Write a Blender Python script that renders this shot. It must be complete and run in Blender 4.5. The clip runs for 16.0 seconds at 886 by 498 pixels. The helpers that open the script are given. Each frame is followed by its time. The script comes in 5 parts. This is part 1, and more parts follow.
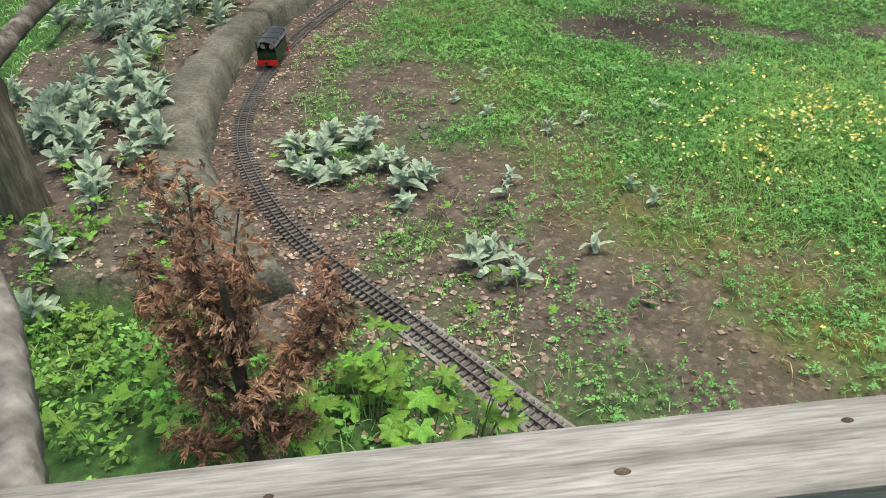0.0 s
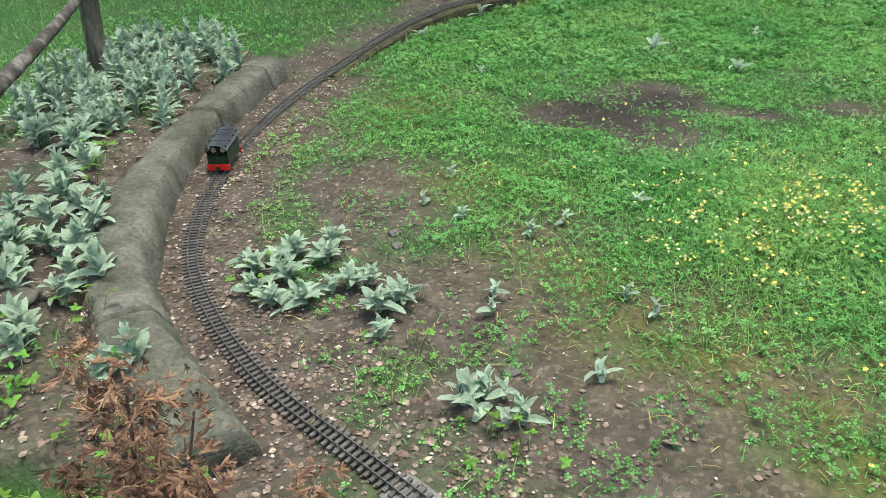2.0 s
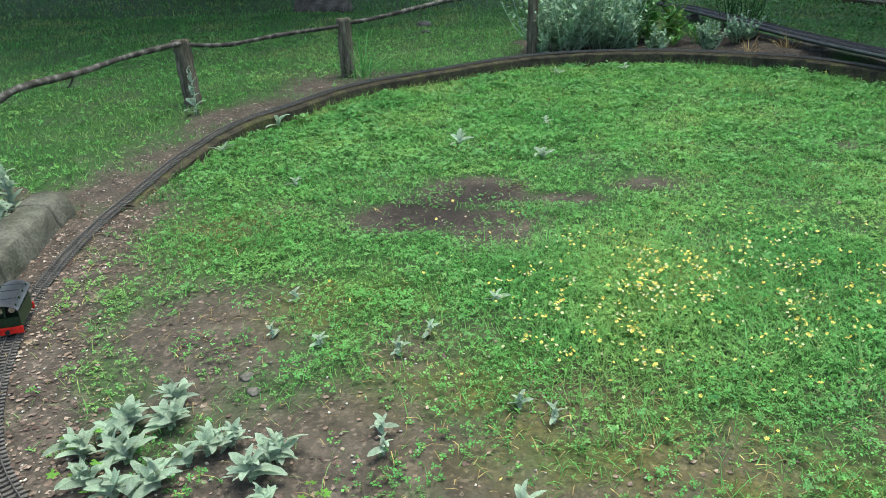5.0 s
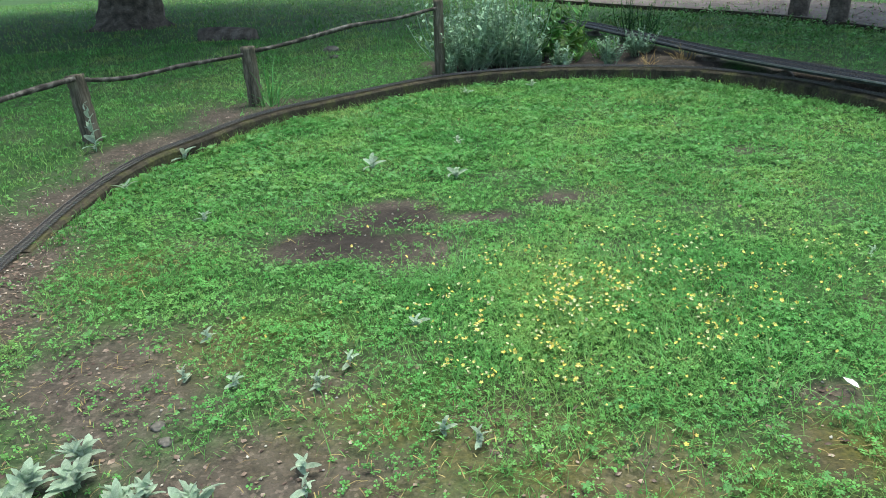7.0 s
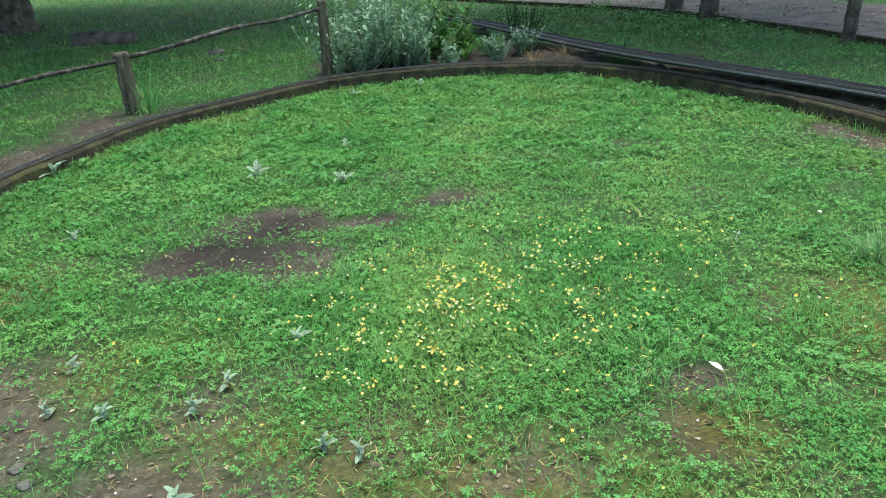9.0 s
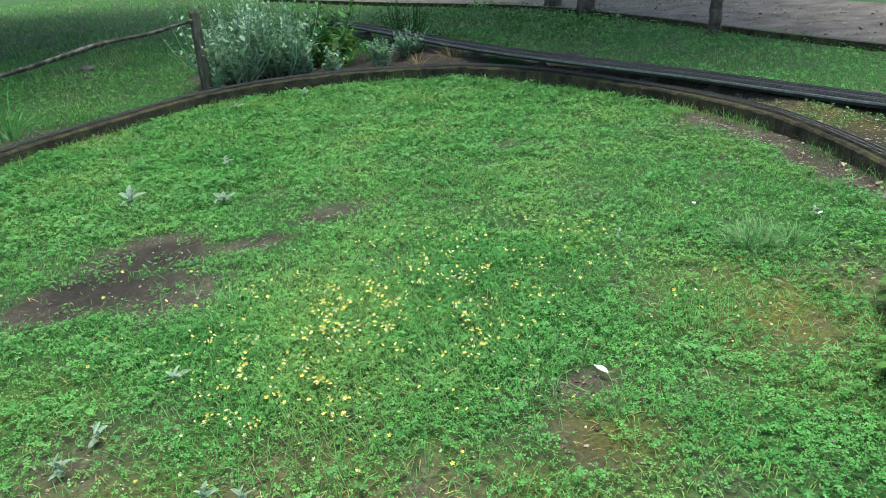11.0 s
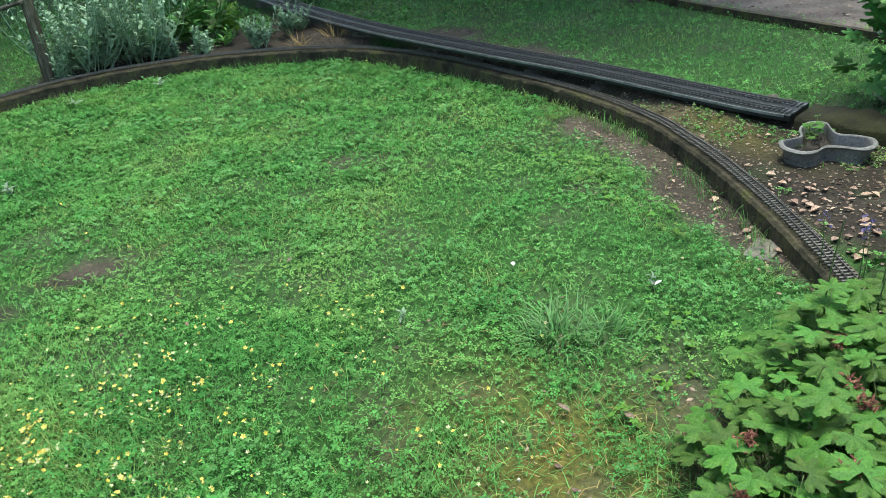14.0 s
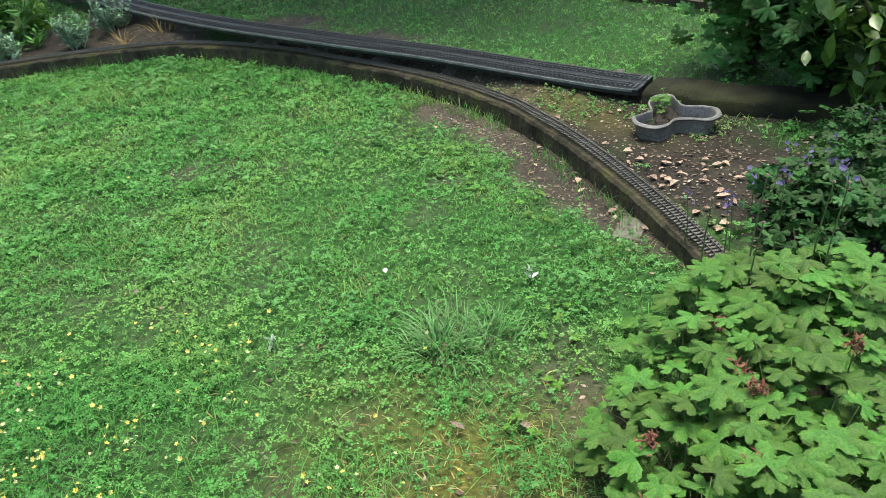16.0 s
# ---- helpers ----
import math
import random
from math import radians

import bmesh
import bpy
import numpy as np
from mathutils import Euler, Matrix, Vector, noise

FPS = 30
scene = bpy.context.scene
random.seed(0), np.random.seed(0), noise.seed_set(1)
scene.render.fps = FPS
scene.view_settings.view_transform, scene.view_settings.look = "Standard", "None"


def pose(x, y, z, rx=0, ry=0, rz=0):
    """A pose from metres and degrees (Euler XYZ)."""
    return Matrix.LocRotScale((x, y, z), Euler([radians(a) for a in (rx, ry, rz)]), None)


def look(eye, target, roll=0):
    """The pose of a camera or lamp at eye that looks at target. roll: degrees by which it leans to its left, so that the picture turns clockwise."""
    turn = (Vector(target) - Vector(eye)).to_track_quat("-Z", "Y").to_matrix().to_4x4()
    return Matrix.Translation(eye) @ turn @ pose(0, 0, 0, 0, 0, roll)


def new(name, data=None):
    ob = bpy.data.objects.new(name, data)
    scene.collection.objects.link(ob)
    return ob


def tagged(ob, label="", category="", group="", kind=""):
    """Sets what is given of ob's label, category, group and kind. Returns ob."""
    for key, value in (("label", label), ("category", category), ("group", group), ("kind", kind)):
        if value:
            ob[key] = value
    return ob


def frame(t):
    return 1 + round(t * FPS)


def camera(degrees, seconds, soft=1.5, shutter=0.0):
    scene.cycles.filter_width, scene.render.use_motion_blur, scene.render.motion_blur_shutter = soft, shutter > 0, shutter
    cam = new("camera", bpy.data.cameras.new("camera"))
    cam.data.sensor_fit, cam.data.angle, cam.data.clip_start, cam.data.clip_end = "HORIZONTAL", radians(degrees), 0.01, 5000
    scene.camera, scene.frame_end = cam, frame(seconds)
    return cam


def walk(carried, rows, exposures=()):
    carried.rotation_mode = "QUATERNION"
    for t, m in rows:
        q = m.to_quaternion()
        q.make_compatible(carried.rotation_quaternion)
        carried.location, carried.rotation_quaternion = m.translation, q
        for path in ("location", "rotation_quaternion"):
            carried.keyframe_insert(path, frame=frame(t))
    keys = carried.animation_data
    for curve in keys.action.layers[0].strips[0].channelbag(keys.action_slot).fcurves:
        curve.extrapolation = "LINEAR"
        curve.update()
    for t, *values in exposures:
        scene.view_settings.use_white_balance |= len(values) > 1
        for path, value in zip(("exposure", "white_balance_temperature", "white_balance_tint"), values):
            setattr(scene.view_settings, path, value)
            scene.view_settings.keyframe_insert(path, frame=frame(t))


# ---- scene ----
cam = camera(62.2, 16.0, 0.95)
PATH = [
    (0, (0.846, -0.581, 1.451), (0.232, 0.927, 0.289), -0.7),
    (0.5, (0.812, -0.583, 1.462), (0.18, 0.945, 0.338), -0.7),
    (1, (0.767, -0.561, 1.465), (0.128, 0.99, 0.376), -0.9),
    (1.5, (0.72, -0.434, 1.462), (0.114, 1.154, 0.409), -1.1),
    (2, (0.641, -0.282, 1.469), (0.113, 1.356, 0.45), -1.2),
    (2.5, (0.505, -0.155, 1.45), (0.089, 1.54, 0.474), -1.5),
    (3, (0.406, -0.1, 1.447), (0.124, 1.65, 0.521), -1.5),
    (3.5, (0.375, -0.089, 1.442), (0.203, 1.699, 0.562), -1.4),
    (4, (0.366, -0.088, 1.443), (0.266, 1.723, 0.601), -1.3),
    (6.5, (0.382, -0.051, 1.453), (0.52, 1.791, 0.687), -2.5),
    (7, (0.407, -0.042, 1.452), (0.612, 1.799, 0.697), -2.8),
    (7.5, (0.422, -0.035, 1.454), (0.692, 1.797, 0.699), -3.0),
    (8, (0.436, -0.034, 1.452), (0.758, 1.787, 0.69), -2.8),
    (8.5, (0.48, -0.032, 1.467), (0.859, 1.775, 0.698), -2.8),
    (9, (0.536, -0.029, 1.472), (0.981, 1.761, 0.698), -3.1),
    (11.3, (0.729, 0.046, 1.511), (1.433, 1.74, 0.714), -4.4),
    (11.5, (0.822, 0.079, 1.501), (1.538, 1.764, 0.697), -4.3),
    (12, (1.055, 0.097, 1.529), (1.777, 1.763, 0.692), -4.0),
    (12.5, (1.271, 0.209, 1.552), (1.966, 1.875, 0.691), -3.4),
    (13, (1.517, 0.341, 1.605), (2.176, 2.012, 0.726), -3.8),
    (13.5, (1.782, 0.42, 1.612), (2.434, 2.082, 0.711), -4.3),
    (14, (1.996, 0.501, 1.621), (2.679, 2.141, 0.704), -5.1),
    (14.5, (2.081, 0.617, 1.621), (2.835, 2.208, 0.673), -5.4),
    (15, (2.086, 0.674, 1.624), (2.948, 2.198, 0.657), -5.8),
    (15.5, (2.09, 0.691, 1.621), (3.029, 2.157, 0.636), -5.8),
    (16, (2.086, 0.7, 1.625), (3.069, 2.133, 0.635), -5.5),
]
walk(cam, [(t, look(e, a, r)) for t, e, a, r in PATH], exposures=[(0, 1.13, 7250, 8), (1.3, 1.25, 7500, 10), (2.2, 1.22, 6600, 1), (7, 1.19, 6480, 0), (13, 1.15, 6450, -7), (16, 1.25, 6950, -2)])

# ---- world and sun: a bright overcast sky ----
world = bpy.data.worlds.new("overcast_sky")
scene.world = world
world.use_nodes = True
wn = world.node_tree
sky = wn.nodes.new("ShaderNodeTexSky")
sky.sky_type, sky.sun_disc = "NISHITA", False
sky.sun_elevation, sky.sun_rotation = radians(79), radians(55)
sky.air_density, sky.dust_density, sky.ozone_density = 1.0, 4.0, 1.0
wn.links.new(sky.outputs[0], wn.nodes["Background"].inputs[0])
wn.nodes["Background"].inputs[1].default_value = 0.15
sun = new("sun", bpy.data.lights.new("sun", "SUN"))
sun.data.energy, sun.data.angle, sun.data.color = 1.4, radians(22), (1.0, 0.96, 0.9)
sun.matrix_world = look((1.3, 0.9, 9), (0, 0, 0))

# ---- small tools ----
rng = np.random.default_rng(7)


def material(name, colours, scale=8.0, rough=0.8, bump=0.2, fine=60.0, metal=0.0, island=0.0, per_object=0.0, spec=0.3, soft=0.0, sheen=0.0):
    """A mottled surface: colours mixed by coarse noise, darkened and lightened by fine noise, with relief."""
    m = bpy.data.materials.new(name)
    m.use_nodes = True
    nt = m.node_tree
    bsdf = nt.nodes["Principled BSDF"]
    co = nt.nodes.new("ShaderNodeTexCoord")
    big = nt.nodes.new("ShaderNodeTexNoise")
    big.inputs["Scale"].default_value, big.inputs["Detail"].default_value = scale, 6
    nt.links.new(co.outputs["Object"], big.inputs["Vector"])
    ramp = nt.nodes.new("ShaderNodeValToRGB")
    els = ramp.color_ramp.elements
    while len(els) < len(colours):
        els.new(0.5)
    for k, c in enumerate(colours):
        els[k].position = 0.3 + 0.4 * k / max(1, len(colours) - 1)
        els[k].color = (*c, 1)
    nt.links.new(big.outputs["Fac"], ramp.inputs["Fac"])
    small = nt.nodes.new("ShaderNodeTexNoise")
    small.inputs["Scale"].default_value, small.inputs["Detail"].default_value = fine, 4
    nt.links.new(co.outputs["Object"], small.inputs["Vector"])
    hsv = nt.nodes.new("ShaderNodeHueSaturation")
    nt.links.new(ramp.outputs["Color"], hsv.inputs["Color"])
    val = nt.nodes.new("ShaderNodeMapRange")
    val.inputs["To Min"].default_value, val.inputs["To Max"].default_value = 0.65, 1.35
    val.inputs["From Min"].default_value, val.inputs["From Max"].default_value = 0.28, 0.72
    nt.links.new(small.outputs["Fac"], val.inputs["Value"])
    last = val.outputs["Result"]
    for amount, node, socket in ((island, "ShaderNodeNewGeometry", "Random Per Island"), (per_object, "ShaderNodeObjectInfo", "Random")):
        if amount:
            src = nt.nodes.new(node)
            mr = nt.nodes.new("ShaderNodeMapRange")
            mr.inputs["To Min"].default_value, mr.inputs["To Max"].default_value = 1 - amount, 1 + amount
            nt.links.new(src.outputs[socket], mr.inputs["Value"])
            mul = nt.nodes.new("ShaderNodeMath")
            mul.operation = "MULTIPLY"
            nt.links.new(last, mul.inputs[0])
            nt.links.new(mr.outputs["Result"], mul.inputs[1])
            last = mul.outputs[0]
            hue = nt.nodes.new("ShaderNodeMapRange")
            hue.inputs["To Min"].default_value, hue.inputs["To Max"].default_value = 0.5 - 0.045 * amount, 0.5 + 0.03 * amount
            nt.links.new(src.outputs[socket], hue.inputs["Value"])
            nt.links.new(hue.outputs["Result"], hsv.inputs["Hue"])
    nt.links.new(last, hsv.inputs["Value"])
    nt.links.new(hsv.outputs["Color"], bsdf.inputs["Base Color"])
    bsdf.inputs["Roughness"].default_value = rough
    bsdf.inputs["Metallic"].default_value = metal
    bsdf.inputs["Specular IOR Level"].default_value = spec
    if sheen:
        bsdf.inputs["Sheen Weight"].default_value = sheen
    if bump:
        bp = nt.nodes.new("ShaderNodeBump")
        bp.inputs["Strength"].default_value, bp.inputs["Distance"].default_value = bump, 0.01
        nt.links.new(small.outputs["Fac"], bp.inputs["Height"])
        nt.links.new(bp.outputs["Normal"], bsdf.inputs["Normal"])
    if soft:
        tr = nt.nodes.new("ShaderNodeBsdfTranslucent")
        nt.links.new(hsv.outputs["Color"], tr.inputs["Color"])
        mix = nt.nodes.new("ShaderNodeMixShader")
        mix.inputs[0].default_value = soft
        nt.links.new(bsdf.outputs[0], mix.inputs[1])
        nt.links.new(tr.outputs[0], mix.inputs[2])
        nt.links.new(mix.outputs[0], nt.nodes["Material Output"].inputs[0])
    return m


def grained(m, scale):
    """Stretches a material's noises along the grain; scale: lumps per axis."""
    nt = m.node_tree
    mp = nt.nodes.new("ShaderNodeMapping")
    mp.inputs["Scale"].default_value = scale
    co = next(n for n in nt.nodes if n.type == "TEX_COORD")
    nt.links.new(co.outputs["Object"], mp.inputs["Vector"])
    for n in nt.nodes:
        if n.type == "TEX_NOISE":
            nt.links.new(mp.outputs[0], n.inputs["Vector"])
    return m


def raw_mesh(name, verts, tris, mat, smooth=False):
    """A mesh from arrays of places and triangles or quads."""
    verts, tris = np.asarray(verts, np.float32), np.asarray(tris, np.int32)
    me = bpy.data.meshes.new(name)
    n, k = tris.shape
    me.vertices.add(len(verts))
    me.vertices.foreach_set("co", verts.ravel())
    me.loops.add(n * k)
    me.loops.foreach_set("vertex_index", tris.ravel())
    me.polygons.add(n)
    me.polygons.foreach_set("loop_start", np.arange(n, dtype=np.int32) * k)
    me.polygons.foreach_set("use_smooth", np.full(n, smooth))
    me.update(calc_edges=True)
    me.materials.append(mat)
    return me


def part(name, bm, mat, parent=None, label=""):
    """Links a bmesh (or a ready mesh) as one mesh object under a thing or a part."""
    if isinstance(bm, bmesh.types.BMesh):
        me = bpy.data.meshes.new(name)
        bm.to_mesh(me)
        bm.free()
        me.materials.append(mat)
    else:
        me = bm
    ob = new(name, me)
    ob.parent = parent
    return tagged(ob, label)


def thing(name, m, label, category, group="", kind=""):
    ob = new(name)
    ob.matrix_world = m
    ob.empty_display_size = 0.05
    return tagged(ob, label, category, group, kind)


def hashed(ix, iy, seed):
    h = (ix * 374761393 + iy * 668265263 + seed * 974634777) & 0x7FFFFFFF
    h = ((h ^ (h >> 13)) * 1274126177) & 0x7FFFFFFF
    return ((h ^ (h >> 16)) & 0xFFFF) / 65535.0


def field(x, y, size, seed=1, octaves=3):
    """Smooth noise from 0 to 1 over the ground; size: metres per lump."""
    x, y = np.asarray(x, float) / size, np.asarray(y, float) / size
    total, weight, sum_w = 0.0, 1.0, 0.0
    for o in range(octaves):
        ix, iy = np.floor(x).astype(np.int64), np.floor(y).astype(np.int64)
        fx, fy = x - ix, y - iy
        fx, fy = fx * fx * (3 - 2 * fx), fy * fy * (3 - 2 * fy)
        a, b = hashed(ix, iy, seed + o), hashed(ix + 1, iy, seed + o)
        c, d = hashed(ix, iy + 1, seed + o), hashed(ix + 1, iy + 1, seed + o)
        total = total + weight * ((a * (1 - fx) + b * fx) * (1 - fy) + (c * (1 - fx) + d * fx) * fy)
        sum_w, weight, x, y = sum_w + weight, weight * 0.5, x * 2, y * 2
    return total / sum_w


def ease(a, b, x):
    t = np.clip((np.asarray(x, float) - a) / (b - a), 0, 1)
    return t * t * (3 - 2 * t)


def spline(points, step):
    """Even samples along a smooth curve through the points (any dimension)."""
    p = np.asarray(points, float)
    p = np.vstack([2 * p[0] - p[1], p, 2 * p[-1] - p[-2]])
    out = []
    for k in range(1, len(p) - 2):
        t = np.linspace(0, 1, 24, endpoint=False)[:, None]
        a, b, c, d = p[k - 1:k + 3]
        out.append(0.5 * (2 * b + (c - a) * t + (2 * a - 5 * b + 4 * c - d) * t ** 2 + (3 * b - a - 3 * c + d) * t ** 3))
    out = np.vstack(out + [p[-2:-1]])
    s = np.concatenate([[0], np.cumsum(np.linalg.norm(np.diff(out, axis=0), axis=1))])
    n = max(2, int(s[-1] / step) + 1)
    even = np.linspace(0, s[-1], n)
    return np.stack([np.interp(even, s, out[:, k]) for k in range(out.shape[1])], 1)


def sideways(line):
    """Unit vectors to the right of a line seen from above."""
    d = np.gradient(line[:, :2], axis=0)
    d /= np.linalg.norm(d, axis=1)[:, None]
    return np.stack([d[:, 1], -d[:, 0]], 1)


def sweep(line, profile, closed=True, caps=True):
    """Verts and quads of a profile of (side, height) carried along a line of x, y, z."""
    side, n, k = sideways(line), len(line), len(profile)
    pr = np.asarray(profile, float)
    v = np.zeros((n, k, 3))
    v[:, :, 0] = line[:, None, 0] + side[:, None, 0] * pr[None, :, 0]
    v[:, :, 1] = line[:, None, 1] + side[:, None, 1] * pr[None, :, 0]
    v[:, :, 2] = line[:, None, 2] + pr[None, :, 1]
    q = []
    for a in range(n - 1):
        for b in range(k if closed else k - 1):
            c = (b + 1) % k
            q.append((a * k + b, a * k + c, (a + 1) * k + c, (a + 1) * k + b))
    v = v.reshape(-1, 3)
    if caps and closed:
        for a, flip in ((0, True), (n - 1, False)):
            v = np.vstack([v, v[a * k:(a + 1) * k].mean(0)])
            for b in range(k):
                c = (b + 1) % k
                q.append((a * k + b, a * k + c, len(v) - 1, len(v) - 1) if not flip else (a * k + c, a * k + b, len(v) - 1, len(v) - 1))
    return v, q


def poly_mesh(name, v, q, mat, smooth=False):
    me = bpy.data.meshes.new(name)
    me.from_pydata([tuple(map(float, p)) for p in v], [], [tuple(dict.fromkeys(map(int, f))) for f in q])
    me.polygons.foreach_set("use_smooth", [smooth] * len(me.polygons))
    me.materials.append(mat)
    me.update()
    return me


def limb(path, radii, sides=8, rough=0.1, seed=0):
    """Verts and quads of a crooked branch through the points, with a radius at each."""
    pts = spline(np.column_stack([np.asarray(path, float), radii]), 0.03 if max(radii) < 0.1 else 0.15)
    d = np.gradient(pts[:, :3], axis=0)
    d /= np.linalg.norm(d, axis=1)[:, None]
    ref = np.array([0, 0, 1.0]) if abs(d[:, 2]).mean() < 0.8 else np.array([1.0, 0, 0])
    u = np.cross(d, ref)
    u /= np.linalg.norm(u, axis=1)[:, None]
    w = np.cross(u, d)
    a = np.arange(sides) * 2 * np.pi / sides
    r = np.random.default_rng(seed)
    lump = 1 + rough * (r.random((len(pts), sides)) - 0.5) + rough * (r.random((1, sides)) - 0.5)
    v = pts[:, None, :3] + (pts[:, 3][:, None] * lump)[:, :, None] * (np.cos(a)[None, :, None] * u[:, None] + np.sin(a)[None, :, None] * w[:, None])
    n, q = len(pts), []
    for i in range(n - 1):
        for b in range(sides):
            c = (b + 1) % sides
            q.append((i * sides + b, i * sides + c, (i + 1) * sides + c, (i + 1) * sides + b))
    q += [tuple(range(sides - 1, -1, -1)), tuple((n - 1) * sides + b for b in range(sides))]
    return v.reshape(-1, 3), q


def scatter(template, tris, pos, yaw, tilt, size, roll=None):
    """Copies of a small shape (x across, y along, z up) turned by tilt, then yaw, joined into arrays."""
    t, n = np.asarray(template, float), len(pos)
    size = np.asarray(size, float)
    if size.ndim == 1:
        size = np.stack([size] * 3, 1)
    v = t[None] * size[:, None, :]
    if roll is not None:
        cr, sr = np.cos(roll)[:, None], np.sin(roll)[:, None]
        v = np.stack([v[..., 0] * cr + v[..., 2] * sr, v[..., 1], -v[..., 0] * sr + v[..., 2] * cr], -1)
    ct, st = np.cos(tilt)[:, None], np.sin(tilt)[:, None]
    x, y, z = v[..., 0], v[..., 1] * ct - v[..., 2] * st, v[..., 1] * st + v[..., 2] * ct
    cy, sy = np.cos(yaw)[:, None], np.sin(yaw)[:, None]
    out = np.stack([x * cy - y * sy, x * sy + y * cy, z], -1) + np.asarray(pos)[:, None, :]
    f = np.asarray(tris)[None] + (np.arange(n) * len(t))[:, None, None]
    return out.reshape(-1, 3), f.reshape(-1, np.asarray(tris).shape[1])


def box(bm, size, at=(0, 0, 0), bevel=0.0, turn=None):
    m = Matrix.Translation(at) @ (turn or Matrix.Identity(4)) @ Matrix.Diagonal((*size, 1))
    made = bmesh.ops.create_cube(bm, size=1.0, matrix=m)
    if bevel:
        edges = {e for v in made["verts"] for e in v.link_edges}
        bmesh.ops.bevel(bm, geom=list(edges), offset=bevel, segments=2, affect="EDGES", profile=0.7)
    return bm


# ---- the plan: the line of the railway round the lawn ----
TRACK = spline([(1.9, 0.1, 0.0), (1.25, 0.38, 0.0), (0.58, 0.69, 0.0), (0.07, 0.94, 0.0), (-0.4, 1.17, 0.0), (-0.79, 1.47, 0.0), (-1.05, 1.77, 0.0), (-1.24, 2.15, 0.0),
                (-1.42, 2.7, 0.0), (-1.5, 3.18, 0.0), (-1.52, 3.65, 0.01), (-1.49, 4.2, 0.03), (-1.41, 4.8, 0.07), (-1.22, 5.5, 0.11), (-0.9, 6.1, 0.12),
                (-0.42, 6.88, 0.13), (0.5, 7.62, 0.14), (1.2, 8.08, 0.15), (1.95, 8.32, 0.15), (2.8, 8.28, 0.15), (3.5, 8.0, 0.15), (4.15, 7.52, 0.15), (4.6, 6.6, 0.15),
                (4.86, 5.6, 0.14), (5.01, 4.8, 0.13), (5.0, 4.1, 0.13), (4.9, 3.65, 0.13), (4.8, 3.29, 0.13), (4.64, 2.82, 0.12), (4.46, 2.38, 0.11),
                (4.2, 1.85, 0.1), (3.8, 1.2, 0.1)], 0.024)
WALL = spline([(-0.3, 0.88), (-0.55, 1.06), (-0.8, 1.24), (-0.99, 1.42), (-1.15, 1.63), (-1.41, 2.1), (-1.57, 2.52), (-1.66, 2.93), (-1.74, 3.45), (-1.8, 3.9)], 0.02)
DECK = spline([(3.7, 12.6), (4.0, 10.8), (4.15, 9.0), (4.42, 7.5), (4.83, 6.08), (5.16, 5.05), (5.4, 4.1), (5.58, 3.5), (5.95, 2.7), (6.5, 1.8)], 0.03)
LOOP = TRACK[::8, :2]


def near_line(x, y, line):
    """Distance to a line and the side of it (positive to its right)."""
    x, y = np.atleast_1d(x).astype(float), np.atleast_1d(y).astype(float)
    best, sign = np.full(x.shape, 1e9), np.zeros(x.shape)
    side = sideways(line)
    for k in range(len(line)):
        dx, dy = x - line[k, 0], y - line[k, 1]
        d = dx * dx + dy * dy
        m = d < best
        best[m] = d[m]
        sign[m] = (dx * side[k, 0] + dy * side[k, 1])[m]
    return np.sqrt(best), sign


def inside(x, y, poly):
    x, y = np.atleast_1d(x), np.atleast_1d(y)
    hit = np.zeros(x.shape, bool)
    n = len(poly)
    for k in range(n):
        (x0, y0), (x1, y1) = poly[k], poly[(k + 1) % n]
        c = ((y0 > y) != (y1 > y)) & (x < (x1 - x0) * (y - y0) / (y1 - y0 + 1e-12) + x0)
        hit ^= c
    return hit


BED = np.vstack([WALL[::6] + sideways(WALL)[::6] * -0.1, [(-2.3, 4.3), (-3.2, 3.9), (-2.6, 2.2), (-1.9, 1.2), (-1.1, 0.5)]])


def terrain(x, y):
    """Ground height over the plan."""
    x, y = np.atleast_1d(x).astype(float), np.atleast_1d(y).astype(float)
    z = 0.03 * (field(x, y, 0.7, 3) - 0.5) + 0.012 * (field(x, y, 0.12, 5, 2) - 0.5)
    d, s = near_line(x, y, LOOP)
    out = ~inside(x, y, LOOP)
    back = np.maximum(ease(5.6, 7.4, y), ease(4.2, 4.9, x))
    z += np.where(out, back * 0.1 * ease(0.0, 0.1, d), 0)
    dw, sw = near_line(x, y, WALL[::4])
    bed = inside(x, y, BED)
    db, _ = near_line(x, y, BED)
    z += np.where(bed, 0.115 * ease(0.0, 0.3, np.where(dw < 0.2, 0.3, db)), 0)
    dk, _ = near_line(x, y, DECK[::6])
    bank = np.clip(0.05 + 0.015 * (y - 3.5), 0.03, 0.08) * ease(0.5, 0.2, dk) * ease(0.1, 0.26, d) * ease(3.3, 4.0, y)
    z += np.where(out, bank, 0)
    far = np.hypot(x - 1.5, y - 4)
    return z * (1 - ease(25, 60, far))


